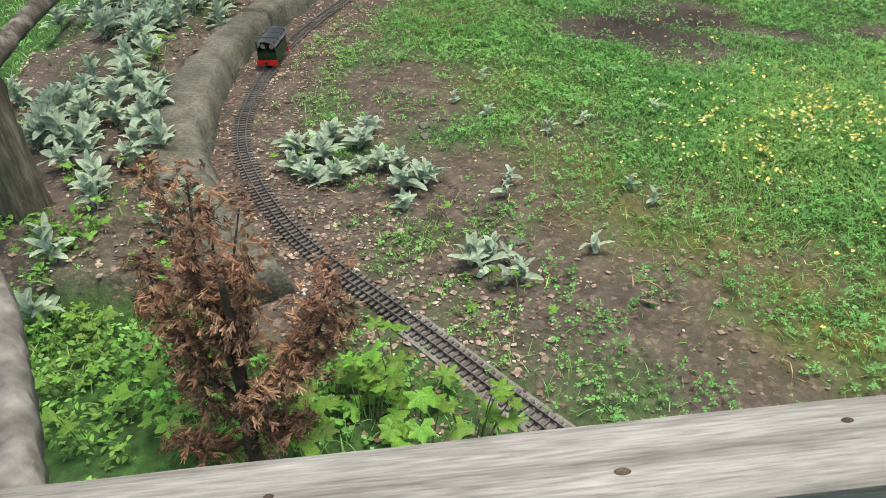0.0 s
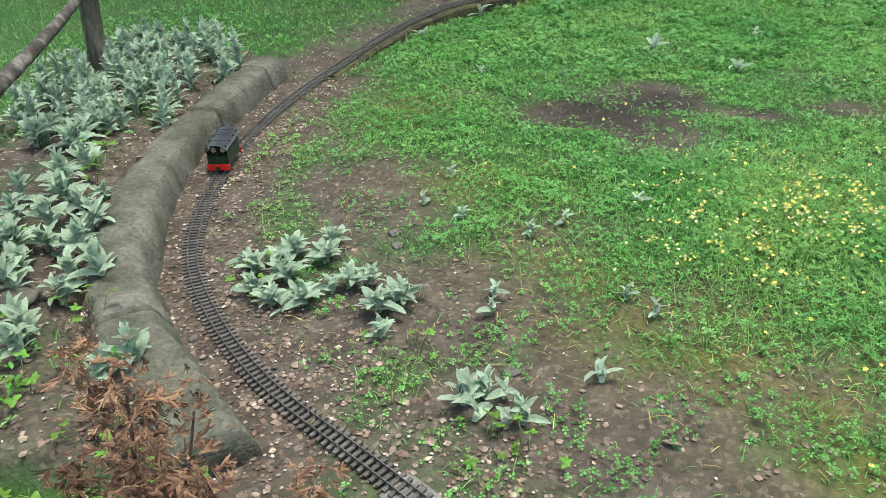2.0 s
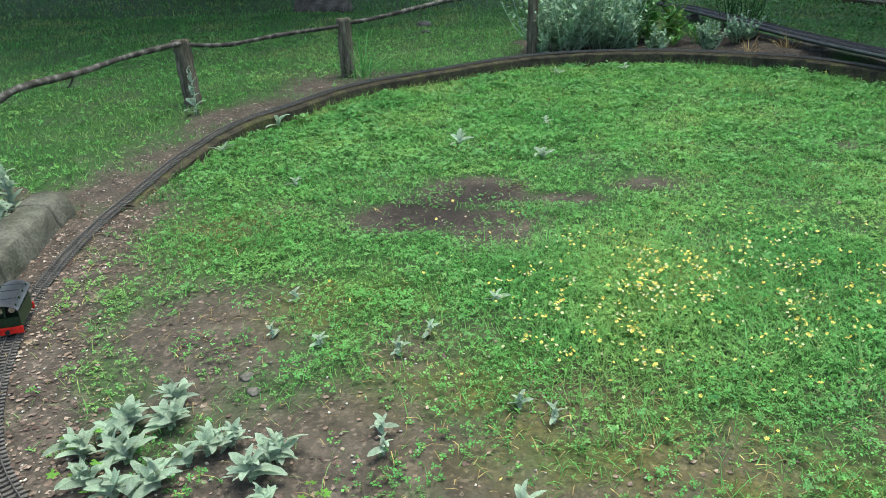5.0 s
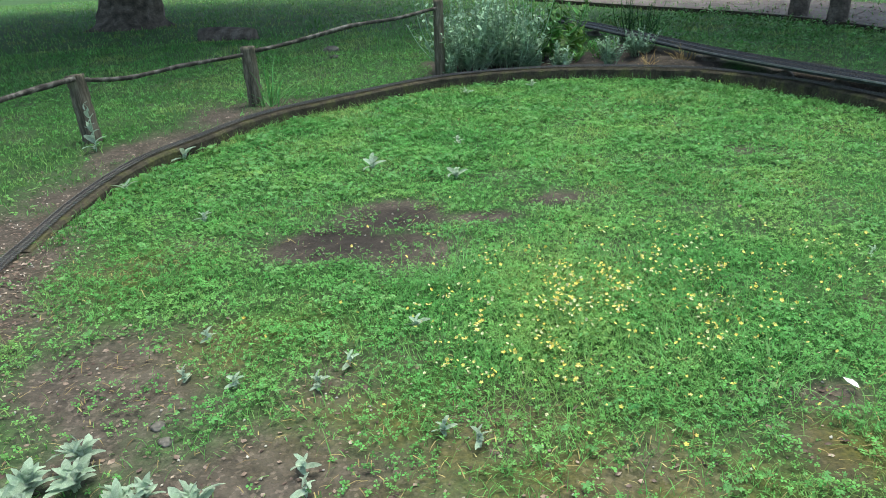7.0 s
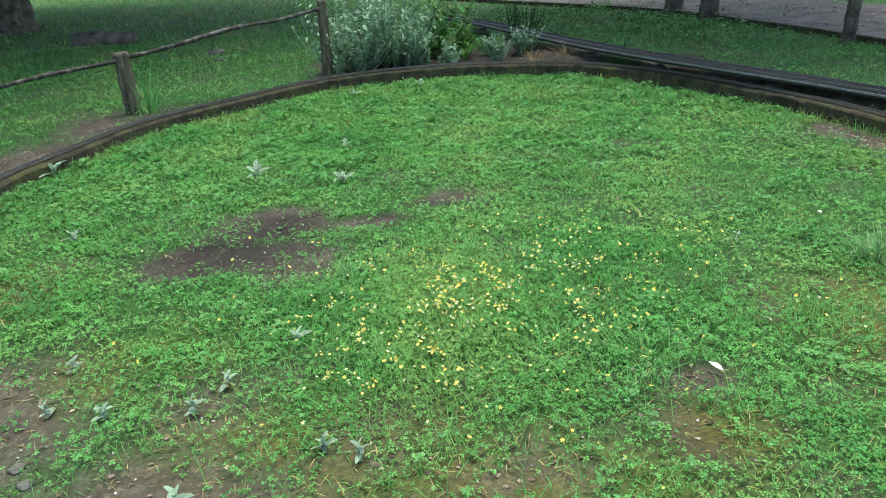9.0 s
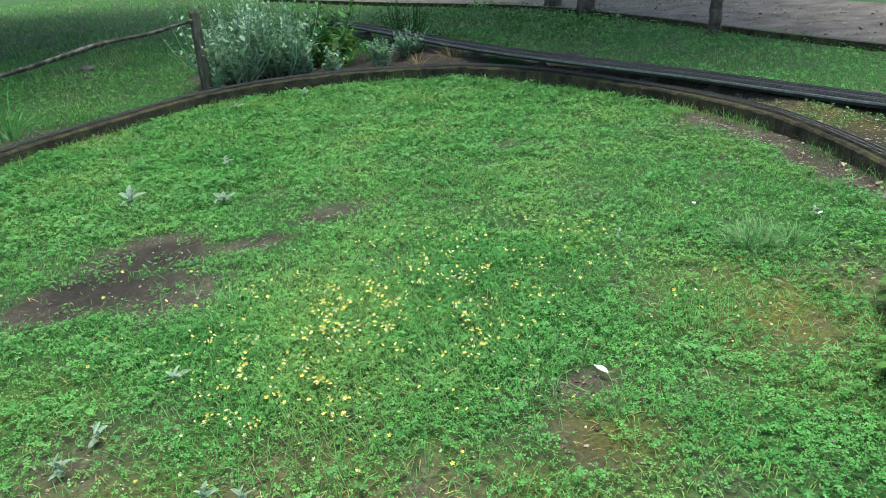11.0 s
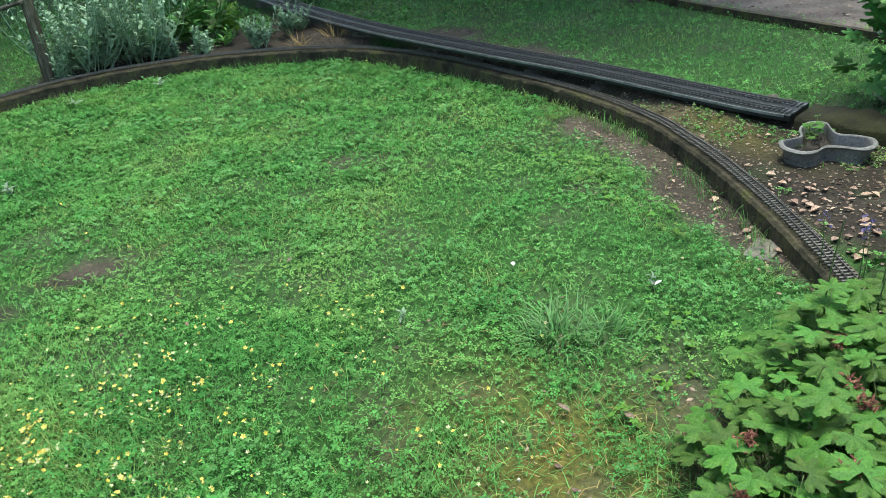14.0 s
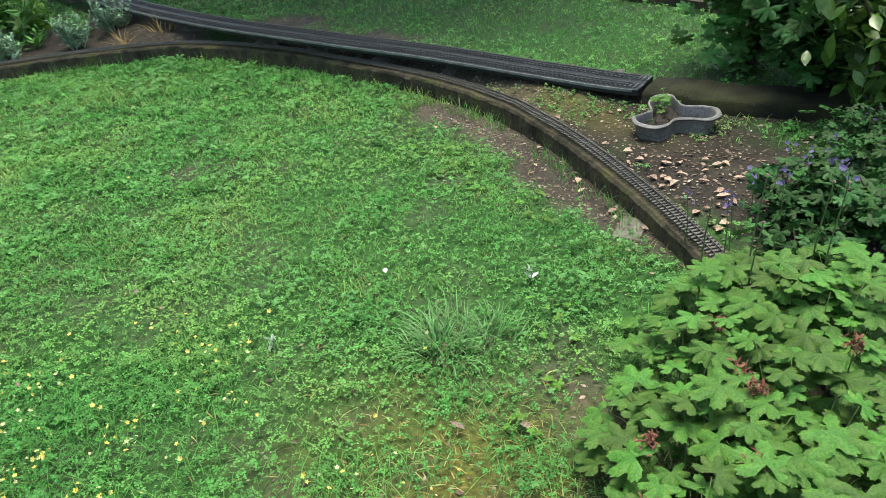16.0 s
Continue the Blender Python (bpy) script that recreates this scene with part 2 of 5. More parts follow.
# bare-soil patches: x, y, half-widths, strength
BARE = [(-0.55, 2.35, 0.48, 0.6, 1.15), (-0.05, 1.75, 0.55, 0.45, 1.25), (0.5, 1.3, 0.6, 0.42, 1.2), (1.1, 0.95, 0.45, 0.42, 1.1), (0.2, 2.25, 0.4, 0.34, 0.8),
        (-1.0, 3.15, 0.28, 0.5, 0.55), (0.2, 3.72, 0.3, 0.26, 1.7), (0.55, 4.1, 0.32, 0.24, 2.2), (0.6, 3.55, 0.26, 0.3, 1.6), (3.3, 4.8, 0.3, 0.2, 0.5), (-0.6, 3.7, 0.2, 0.3, 0.45), (1.12, 3.94, 0.2, 0.1, 1.5),
        (1.55, 4.16, 0.2, 0.1, 1.5), (1.93, 1.9, 0.14, 0.1, 1.2), (1.74, 1.62, 0.1, 0.16, 1.1), (2.86, 2.32, 0.16, 0.1, 0.7), (2.45, 3.75, 0.3, 0.25, 0.4), (3.4, 1.9, 0.3, 0.5, 0.6), (2.9, 1.9, 0.32, 0.36, 0.5), (0.55, 1.85, 0.5, 0.34, 0.85), (1.0, 1.6, 0.45, 0.25, 0.8), (-0.2, 2.75, 0.4, 0.25, 0.45)]
MOSSY = [(0.9, 1.75, 0.5, 0.3, 0.8), (0.45, 2.05, 0.4, 0.3, 0.7), (2.9, 1.95, 0.42, 0.48, 1.1), (1.85, 1.6, 0.18, 0.2, 1.0), (2.6, 1.6, 0.3, 0.25, 0.7), (5.15, 3.6, 0.18, 0.5, 1.0), (1.4, 1.3, 0.4, 0.25, 0.8), (-0.1, 2.7, 0.4, 0.3, 0.6), (1.2, 1.55, 0.5, 0.2, 0.8), (-0.8, 3.6, 0.4, 0.5, 0.5)]


def blobs(x, y, rows):
    best = np.zeros(np.shape(x))
    for cx, cy, sx, sy, k in rows:
        best = np.maximum(best, k * np.exp(-((x - cx) / sx) ** 2 - ((y - cy) / sy) ** 2))
    return best


def cover(x, y):
    """How much of the ground is grown over, 0 to 1."""
    x, y = np.atleast_1d(x).astype(float), np.atleast_1d(y).astype(float)
    d, _ = near_line(x, y, LOOP)
    ins = inside(x, y, LOOP)
    rough = field(x, y, 0.28, 11, 3) - 0.5
    bare = blobs(x, y, BARE) * 1.1
    left = ease(4.6, 3.4, y) * ease(0.3, -0.6, x)
    bare = np.maximum(bare, left * ease(0.5, 0.16, d) * 1.3)
    right = ease(4.2, 4.4, x) * ease(5.2, 4.6, y)
    bare = np.maximum(bare, np.where(ins, right * ease(0.52, 0.2, d) * 1.2, 0))
    c = 1.0 - bare + 1.35 * rough
    dk, _ = near_line(x, y, DECK[::6])
    wob = 0.5 * (field(x, y, 0.5, 17, 2) - 0.5)
    back_bed = 1.3 * ease(1.2, 1.5, x + wob) * ease(4.5, 4.2, x + wob) * ease(9.9, 9.4, y + wob) * ease(6.0, 7.0, y)
    between = 1.1 * ease(4.3, 4.8, x) * ease(8.4, 7.6, y + wob) * np.where(dk < 0.2, 1, ease(5.8, 5.2, x + wob)) * ease(0.6, 1.4, y)
    strip = ease(0.6, -0.4, x) * ease(3.6, 4.2, y) * ease(8.4, 7.2, y) * ease(1.0, 0.4, d + wob) * 0.85
    path = left * ease(0.5, 0.25, d) * 1.4
    outer = 0.95 + 1.1 * rough - np.maximum.reduce([back_bed, between, strip, path])
    bed = inside(x, y, BED)
    outer = np.where(bed, 0.12 + 1.0 * rough - path, outer)
    c = np.where(ins, c, outer)
    return np.clip(c, 0, 1)

# ---- materials ----
M_CLOVER = material("clover_leaf", [(0.07, 0.25, 0.055), (0.12, 0.33, 0.08), (0.2, 0.37, 0.095)], 1.3, 0.6, 0, 14, island=0.3, soft=0.3)
M_BROAD = material("pale_broad_weed_leaf", [(0.08, 0.25, 0.07), (0.125, 0.32, 0.095), (0.18, 0.35, 0.11)], 2, 0.6, 0, 20, island=0.28, soft=0.3)
M_WEED = material("small_weed_leaf", [(0.06, 0.2, 0.03), (0.11, 0.28, 0.05), (0.19, 0.33, 0.08)], 3, 0.6, 0, 20, island=0.35, soft=0.3)
M_DRY = material("dry_grass_blade", [(0.16, 0.12, 0.05), (0.3, 0.24, 0.1), (0.36, 0.33, 0.14)], 6, 0.8, 0, 40, island=0.4, soft=0.2)
M_SPENT = material("spent_cranesbill_head", [(0.1, 0.04, 0.03), (0.22, 0.1, 0.075)], 30, 0.9, 0.2, 120, island=0.5, spec=0.1)
M_GRASS = material("grass_blade", [(0.075, 0.25, 0.055), (0.14, 0.33, 0.085), (0.28, 0.37, 0.115)], 1.1, 0.6, 0, 16, island=0.32, soft=0.3)
M_TUFT = material("coarse_grass", [(0.1, 0.25, 0.075), (0.16, 0.33, 0.12)], 3, 0.5, 0, 30, island=0.35, soft=0.25)
M_SAGE = material("woolly_leaf", [(0.25, 0.37, 0.24), (0.36, 0.48, 0.35), (0.46, 0.57, 0.45)], 4, 0.95, 0.35, 220, per_object=0.2, spec=0.1, soft=0.38, sheen=0.3)
M_SAGE_STUFF = material("woolly_small_leaf", [(0.22, 0.36, 0.23), (0.35, 0.49, 0.35)], 6, 0.95, 0.2, 120, island=0.3, spec=0.1, soft=0.15)
M_LIME = material("fresh_broad_leaf", [(0.085, 0.22, 0.03), (0.125, 0.275, 0.04), (0.165, 0.32, 0.05)], 2.5, 0.5, 0.15, 26, per_object=0.35, soft=0.35)
M_GERAN = material("cranesbill_leaf", [(0.044, 0.132, 0.022), (0.068, 0.172, 0.028), (0.105, 0.205, 0.034)], 2.5, 0.6, 0.25, 22, per_object=0.35, soft=0.2)
M_GERANSTUFF = material("mixed_undergrowth_leaf", [(0.055, 0.16, 0.04), (0.1, 0.25, 0.06), (0.14, 0.3, 0.08)], 3, 0.5, 0.1, 20, island=0.45, soft=0.2)
M_DARKLEAF = material("dark_shrub_leaf", [(0.018, 0.065, 0.016), (0.032, 0.1, 0.025), (0.06, 0.155, 0.038)], 5, 0.62, 0.15, 60, island=0.4, soft=0.2)
M_GLOSSY = material("glossy_laurel_leaf", [(0.05, 0.125, 0.02), (0.1, 0.2, 0.035)], 8, 0.28, 0.1, 50, per_object=0.35, spec=0.5, soft=0.2)
M_STEM = material("green_stem", [(0.07, 0.12, 0.04), (0.12, 0.15, 0.06)], 12, 0.7, 0.1, 80)
M_DEAD = material("dead_conifer_needles", [(0.1, 0.06, 0.04), (0.19, 0.11, 0.07), (0.28, 0.19, 0.12)], 7, 0.9, 0.1, 60, island=0.5, spec=0.1)
M_BARK = material("dead_stem_bark", [(0.03, 0.024, 0.018), (0.075, 0.055, 0.04)], 20, 0.9, 0.5, 120)
M_YELLOW = material("yellow_petal", [(0.72, 0.56, 0.07), (0.8, 0.7, 0.24)], 40, 0.6, 0, 60, island=0.2, soft=0.2)
M_PALE = material("pale_spent_flower", [(0.5, 0.52, 0.25), (0.6, 0.6, 0.38)], 40, 0.7, 0, 60, island=0.3, soft=0.2)
M_VIOLET = material("violet_petal", [(0.11, 0.09, 0.25), (0.19, 0.15, 0.33)], 40, 0.6, 0, 60, per_object=0.25, soft=0.2)
M_LITTER = material("fallen_leaf", [(0.09, 0.064, 0.05), (0.165, 0.122, 0.098), (0.32, 0.265, 0.22)], 14, 0.85, 0.2, 90, island=0.6, spec=0.15)
M_CHIP = material("pale_pebble", [(0.4, 0.37, 0.32), (0.6, 0.57, 0.5)], 20, 0.8, 0.3, 150, island=0.4)
M_CONCRETE = material("weathered_concrete", [(0.045, 0.05, 0.034), (0.085, 0.088, 0.068), (0.14, 0.14, 0.115)], 6, 0.92, 1.0, 60)
M_EDGE = material("mossy_dark_kerb", [(0.018, 0.018, 0.011), (0.056, 0.048, 0.033), (0.075, 0.08, 0.028)], 7, 0.9, 0.8, 45)
M_SLEEPER = material("black_plastic_sleeper", [(0.065, 0.062, 0.058), (0.125, 0.118, 0.108)], 30, 0.65, 0.2, 200, per_object=0.25)
M_RAIL = material("dull_steel_rail", [(0.09, 0.085, 0.08), (0.15, 0.145, 0.14)], 40, 0.55, 0.1, 200, metal=0.5)
M_FELT = material("grey_roofing_felt", [(0.13, 0.132, 0.122), (0.2, 0.2, 0.185)], 14, 0.9, 0.5, 220)
M_DECK = material("black_deck_board", [(0.008, 0.01, 0.012), (0.02, 0.023, 0.027)], 9, 0.5, 0.3, 120)
# Black sleepers; the grey-blue sheen of the wet deck is put into the colour.
M_DECKTRACK = material("wet_sleeper_blue_sheen", [(0.045, 0.05, 0.058), (0.1, 0.108, 0.12)], 14, 0.4, 0.2, 160, spec=0.5)
M_ALU = material("pale_edging_strip", [(0.12, 0.13, 0.13), (0.24, 0.25, 0.25)], 12, 0.6, 0.15, 120, metal=0.1)
M_MOSSBOARD = material("mossy_board", [(0.008, 0.009, 0.006), (0.02, 0.021, 0.01), (0.03, 0.034, 0.012)], 7, 0.95, 0.6, 90)
M_LOG = material("barkless_grey_branch", [(0.05, 0.049, 0.044), (0.14, 0.138, 0.126), (0.22, 0.218, 0.205)], 8, 0.85, 0.9, 36)
M_DARKBRANCH = material("dark_bark_branch", [(0.028, 0.026, 0.022), (0.06, 0.056, 0.048), (0.2, 0.192, 0.172)], 14, 0.9, 0.6, 110)
M_POST = grained(material("weathered_fence_post", [(0.045, 0.042, 0.03), (0.1, 0.09, 0.065), (0.18, 0.165, 0.125)], 12, 0.9, 0.9, 50), (2.2, 2.2, 0.25))
M_TRUNK = material("old_tree_bark", [(0.04, 0.035, 0.03), (0.1, 0.085, 0.07), (0.17, 0.15, 0.13)], 6, 0.95, 1.0, 30)
M_STONE = material("grey_fieldstone", [(0.075, 0.072, 0.06), (0.17, 0.16, 0.14)], 9, 0.85, 0.5, 60, per_object=0.2)
M_TRAY = material("pale_grey_plastic_tub", [(0.15, 0.147, 0.147), (0.23, 0.225, 0.225)], 6, 0.5, 0.1, 80)
M_WETSOIL = material("black_wet_compost", [(0.015, 0.013, 0.012), (0.04, 0.032, 0.026)], 20, 0.7, 0.9, 80)
M_GREEN = material("dark_green_enamel", [(0.012, 0.03, 0.014), (0.02, 0.045, 0.02)], 20, 0.4, 0.03, 100)
M_RED = material("red_buffer_beam_paint", [(0.55, 0.015, 0.012), (0.65, 0.03, 0.02)], 20, 0.4, 0.03, 100)
M_ROOF = material("dark_grey_roof_paint", [(0.03, 0.035, 0.042), (0.06, 0.065, 0.075)], 10, 0.28, 0.05, 100, spec=0.6)
M_STEEL = material("bright_brass_steel", [(0.55, 0.52, 0.45), (0.7, 0.68, 0.62)], 30, 0.3, 0.02, 100, metal=0.9)
M_BLACK = material("black_iron", [(0.012, 0.012, 0.012), (0.03, 0.03, 0.03)], 30, 0.55, 0.1, 100)
M_PATH = material("pinkish_brown_path", [(0.07, 0.058, 0.053), (0.12, 0.1, 0.092), (0.17, 0.145, 0.135)], 3, 0.9, 0.5, 40)
M_PINKLEAF = material("pinkish_dry_leaf", [(0.22, 0.13, 0.1), (0.36, 0.25, 0.2), (0.5, 0.4, 0.33)], 9, 0.8, 0.2, 60, per_object=0.4, spec=0.2)
M_FEATHER = material("grey_white_feather", [(0.5, 0.5, 0.52), (0.75, 0.75, 0.75)], 40, 0.8, 0.1, 90)
M_STRAW = material("dry_straw_blade", [(0.42, 0.3, 0.12), (0.55, 0.42, 0.2)], 20, 0.8, 0, 60, island=0.3, soft=0.2)


def ground_material():
    m = bpy.data.materials.new("garden_soil_and_turf")
    m.use_nodes = True
    nt = m.node_tree
    bsdf = nt.nodes["Principled BSDF"]
    co = nt.nodes.new("ShaderNodeTexCoord")

    def noise_at(scale, detail=6):
        n = nt.nodes.new("ShaderNodeTexNoise")
        n.inputs["Scale"].default_value, n.inputs["Detail"].default_value = scale, detail
        nt.links.new(co.outputs["Object"], n.inputs["Vector"])
        return n

    def ramp(src, stops):
        r = nt.nodes.new("ShaderNodeValToRGB")
        while len(r.color_ramp.elements) < len(stops):
            r.color_ramp.elements.new(0.5)
        for e, (p, c) in zip(r.color_ramp.elements, stops):
            e.position, e.color = p, (*c, 1)
        nt.links.new(src, r.inputs["Fac"])
        return r.outputs["Color"]

    def mix(fac, a, b):
        x = nt.nodes.new("ShaderNodeMix")
        x.data_type = "RGBA"
        nt.links.new(fac, x.inputs["Factor"])
        nt.links.new(a, x.inputs["A"])
        nt.links.new(b, x.inputs["B"])
        return x.outputs["Result"]

    soil = ramp(noise_at(9).outputs["Fac"], [(0.3, (0.032, 0.029, 0.024)), (0.5, (0.064, 0.057, 0.047)), (0.7, (0.11, 0.098, 0.08))])
    crumbs = nt.nodes.new("ShaderNodeTexVoronoi")
    crumbs.inputs["Scale"].default_value = 70
    nt.links.new(co.outputs["Object"], crumbs.inputs["Vector"])
    speck = ramp(crumbs.outputs["Color"], [(0.5, (0.06, 0.048, 0.038)), (0.7, (0.11, 0.085, 0.068)), (0.9, (0.28, 0.225, 0.18))])
    grain = noise_at(160, 3)
    pick = nt.nodes.new("ShaderNodeMath")
    pick.operation, pick.inputs[1].default_value = "MULTIPLY", 0.7
    nt.links.new(grain.outputs["Fac"], pick.inputs[0])
    soil = mix(pick.outputs[0], soil, speck)
    turf = ramp(noise_at(30).outputs["Fac"], [(0.3, (0.018, 0.048, 0.013)), (0.55, (0.036, 0.1, 0.024)), (0.75, (0.062, 0.15, 0.037))])
    mossy = ramp(noise_at(45).outputs["Fac"], [(0.3, (0.055, 0.06, 0.016)), (0.6, (0.13, 0.125, 0.028)), (0.8, (0.2, 0.155, 0.045))])
    att = nt.nodes.new("ShaderNodeAttribute")
    att.attribute_name = "turf"
    sep = nt.nodes.new("ShaderNodeSeparateColor")
    nt.links.new(att.outputs["Color"], sep.inputs["Color"])
    # dark soil colour, which also stands in for shade by the tub
    dark_soil_shade = ramp(noise_at(12).outputs["Fac"], [(0.3, (0.012, 0.011, 0.01)), (0.6, (0.026, 0.022, 0.02)), (0.8, (0.05, 0.042, 0.036))])
    soil = mix(sep.outputs["Blue"], soil, dark_soil_shade)
    base = mix(sep.outputs["Red"], soil, turf)
    base = mix(sep.outputs["Green"], base, mossy)
    nt.links.new(base, bsdf.inputs["Base Color"])
    bsdf.inputs["Roughness"].default_value, bsdf.inputs["Specular IOR Level"].default_value = 0.9, 0.2
    bp = nt.nodes.new("ShaderNodeBump")
    bp.inputs["Strength"].default_value, bp.inputs["Distance"].default_value = 0.7, 0.012
    nt.links.new(noise_at(90, 5).outputs["Fac"], bp.inputs["Height"])
    nt.links.new(bp.outputs["Normal"], bsdf.inputs["Normal"])
    return m


# ---- ground: one sheet, fine round the lawn, coarse to the horizon ----
def axis(lo, hi, step, reach):
    mid = np.arange(lo, hi + step / 2, step)
    grow, d, a = [], step, hi
    while a < reach:
        d *= 1.22
        a += d
        grow.append(a)
    low, d, a = [], step, lo
    while a > -reach:
        d *= 1.22
        a -= d
        low.append(a)
    return np.concatenate([low[::-1], mid, grow])


gx, gy = axis(-2.6, 6.2, 0.045, 400), axis(-0.6, 9.0, 0.045, 400)
X, Y = np.meshgrid(gx, gy)
Z = terrain(X.ravel(), Y.ravel())
nx, ny = len(gx), len(gy)
ii = (np.arange(ny - 1)[:, None] * nx + np.arange(nx - 1)[None]).ravel()
ground_mesh = raw_mesh("ground", np.column_stack([X.ravel(), Y.ravel(), Z]), np.column_stack([ii, ii + 1, ii + nx + 1, ii + nx]), ground_material(), True)
C = cover(X.ravel(), Y.ravel())
# Dark soil patches; by tub and shrubs also their shade put into colour.
DARK_SOIL_SHADE = np.clip(blobs(X.ravel(), Y.ravel(), [(0.3, 3.75, 0.5, 0.4, 1.4), (0.6, 4.0, 0.35, 0.35, 1.3), (1.35, 4.05, 0.4, 0.2, 1.3), (1.75, 1.6, 0.25, 0.25, 1.0), (2.8, 8.9, 2.0, 0.7, 1.2), (4.9, 2.3, 0.8, 0.9, 1.2), (5.2, 3.0, 0.8, 0.8, 1.7)]) - 0.25, 0, 1)
col = ground_mesh.color_attributes.new("turf", "FLOAT_COLOR", "POINT")
rgba = np.column_stack([C, np.clip(blobs(X.ravel(), Y.ravel(), MOSSY) * 1.2 * field(X.ravel(), Y.ravel(), 0.15, 31), 0, 1), DARK_SOIL_SHADE * 0.85, np.ones(len(C))])
col.data.foreach_set("color", rgba.astype(np.float32).ravel())
ground = tagged(new("ground", ground_mesh), "garden ground of brown soil, moss and turf", "ground", kind="structure")

# ---- concrete retaining kerb beside the track, in cast lengths ----
kerb_wall = thing("retaining_wall", pose(0, 0, 0), "low weathered grey concrete retaining wall curving beside the track", "wall", kind="structure")
cuts = [0, 34, 92, 128, 165, len(WALL)]
for a, b in zip(cuts[:-1], cuts[1:]):
    seg = WALL[a:min(b, len(WALL))]
    seg = seg.copy()
    seg = np.vstack([seg, seg[-1] * 0.5 + WALL[b] * 0.5]) if b < len(WALL) else seg
    line = np.column_stack([seg, np.zeros(len(seg))])
    prof = [(0.05, -0.15), (0.044, 0.0), (0.038, 0.03), (0.03, 0.06), (0.02, 0.09), (0.01, 0.112), (-0.004, 0.125), (-0.024, 0.131), (-0.05, 0.133), (-0.08, 0.134), (-0.11, 0.133), (-0.14, 0.13), (-0.165, 0.12), (-0.176, 0.1), (-0.186, 0.0), (-0.19, -0.15)]
    v, q = sweep(line, prof)
    lift = (v[:, 2] > 0.02)
    v[:, 2] += lift * (0.02 * (field(v[:, 0], v[:, 1], 0.16, 9 + a) - 0.5) + 0.012 * (field(v[:, 0], v[:, 1], 0.035, 14) - 0.5) + 0.008 * math.sin(a))
    v[:, :2] += 0.03 * (field(v[:, 0] + v[:, 2], v[:, 1] - v[:, 2], 0.1, 19)[:, None] - 0.5)
    part("wall_block", poly_mesh("wall_block", v, q, M_CONCRETE, True), None, kerb_wall)

# ---- dark edging that carries the track round the back of the lawn ----
edging = thing("track_edging", pose(0, 0, 0), "dark mossy kerb edging carrying the track round the lawn", "kerb", kind="structure")
first = int(np.argmin(np.hypot(TRACK[:, 0] + 1.51, TRACK[:, 1] - 4.0)))
marks = list(range(first, len(TRACK), 42)) + [len(TRACK)]
for a, b in zip(marks[:-1], marks[1:]):
    if b - a < 4:
        continue
    line = TRACK[a:min(b + 1, len(TRACK))].copy()
    line[:, 2] -= 0.012
    wide = 0.06
    prof = [(wide + 0.012, -0.3), (wide + 0.008, -0.02), (wide - 0.004, -0.003), (wide - 0.02, 0.0), (-0.055, 0.0), (-0.07, -0.008), (-0.075, -0.3)]
    v, q = sweep(line, prof)
    v[:, :2] += 0.032 * (field(v[:, 0] * 1.0 + v[:, 2], v[:, 1], 0.07, 29)[:, None] - 0.5)
    v[:, 2] += 0.014 * (field(v[:, 0], v[:, 1], 0.05, 39) - 0.55)
    part("kerb_length", poly_mesh("kerb_length", v, q, M_EDGE, False), None, edging)


# ---- narrow-gauge track ----
def rails_for(line, parent, offset=0.0):
    for side in (0.018, -0.018):
        pr = [(side + offset + a, b) for a, b in ((0.0035, 0.006), (0.001, 0.008), (0.001, 0.012), (0.002, 0.015), (-0.002, 0.015), (-0.001, 0.012), (-0.001, 0.008), (-0.0035, 0.006))]
        v, q = sweep(line, pr)
        part("rail", poly_mesh("rail", v, q, M_RAIL, True), None, parent, "dull steel rail")


def sleeper_mesh():
    bm = bmesh.new()
    box(bm, (0.078, 0.012, 0.007), (0, 0, 0.0035))
    for s in (0.018, -0.018):
        box(bm, (0.012, 0.009, 0.003), (s, 0, 0.008))
    me = bpy.data.meshes.new("sleeper")
    bm.to_mesh(me)
    bm.free()
    me.materials.append(M_SLEEPER)
    return me


SLEEPER = sleeper_mesh()
LIFT = TRACK.copy()
near_track = LIFT[:, 1] < 4.0
LIFT[:, 2] += np.where(near_track, 0.004, 0.0)
track = thing("garden_railway_track", pose(0, 0, 0), "narrow garden railway track with black sleepers and steel rails", "railway track")
rails_for(LIFT[::3], track)
heading = np.arctan2(-sideways(TRACK)[:, 0], sideways(TRACK)[:, 1])
single, rest = [], []
for k in range(len(LIFT)):
    x, y, z = LIFT[k]
    ok = (len(single) < 190 and k > 15 and y < 3.7) or (x > 4.4 and 2.2 < y < 5.0)
    (single if ok and len(single) < 300 else rest).append(k)
for k in single:
    s = part("sleeper", SLEEPER, None, track)
    s.matrix_local = pose(*LIFT[k], rz=math.degrees(math.atan2(sideways(TRACK[max(0, k - 1):k + 2])[1 if k else 0, 1], sideways(TRACK[max(0, k - 1):k + 2])[1 if k else 0, 0])))
sv = np.array([v.co[:] for v in SLEEPER.vertices])
sq = np.array([p.vertices[:] for p in SLEEPER.polygons])
sd = sideways(TRACK)
v, q = scatter(sv, sq, LIFT[rest], np.arctan2(sd[rest, 1], sd[rest, 0]), np.zeros(len(rest)), np.ones(len(rest)))
tagged(part("sleeper_row", raw_mesh("sleeper_row", v, q, M_SLEEPER), None, track), "row of black plastic sleepers", kind="stuff")
felt = LIFT[8:84:2].copy()
felt[:, 2] = terrain(felt[:, 0], felt[:, 1]) * 0 + 0.001
v, q = sweep(felt, [(0.055, -0.05), (0.053, 0.002), (-0.053, 0.002), (-0.055, -0.05)])
part("felt_strip", poly_mesh("felt_strip", v, q, M_FELT), None, track, "grey felt strip under the track")

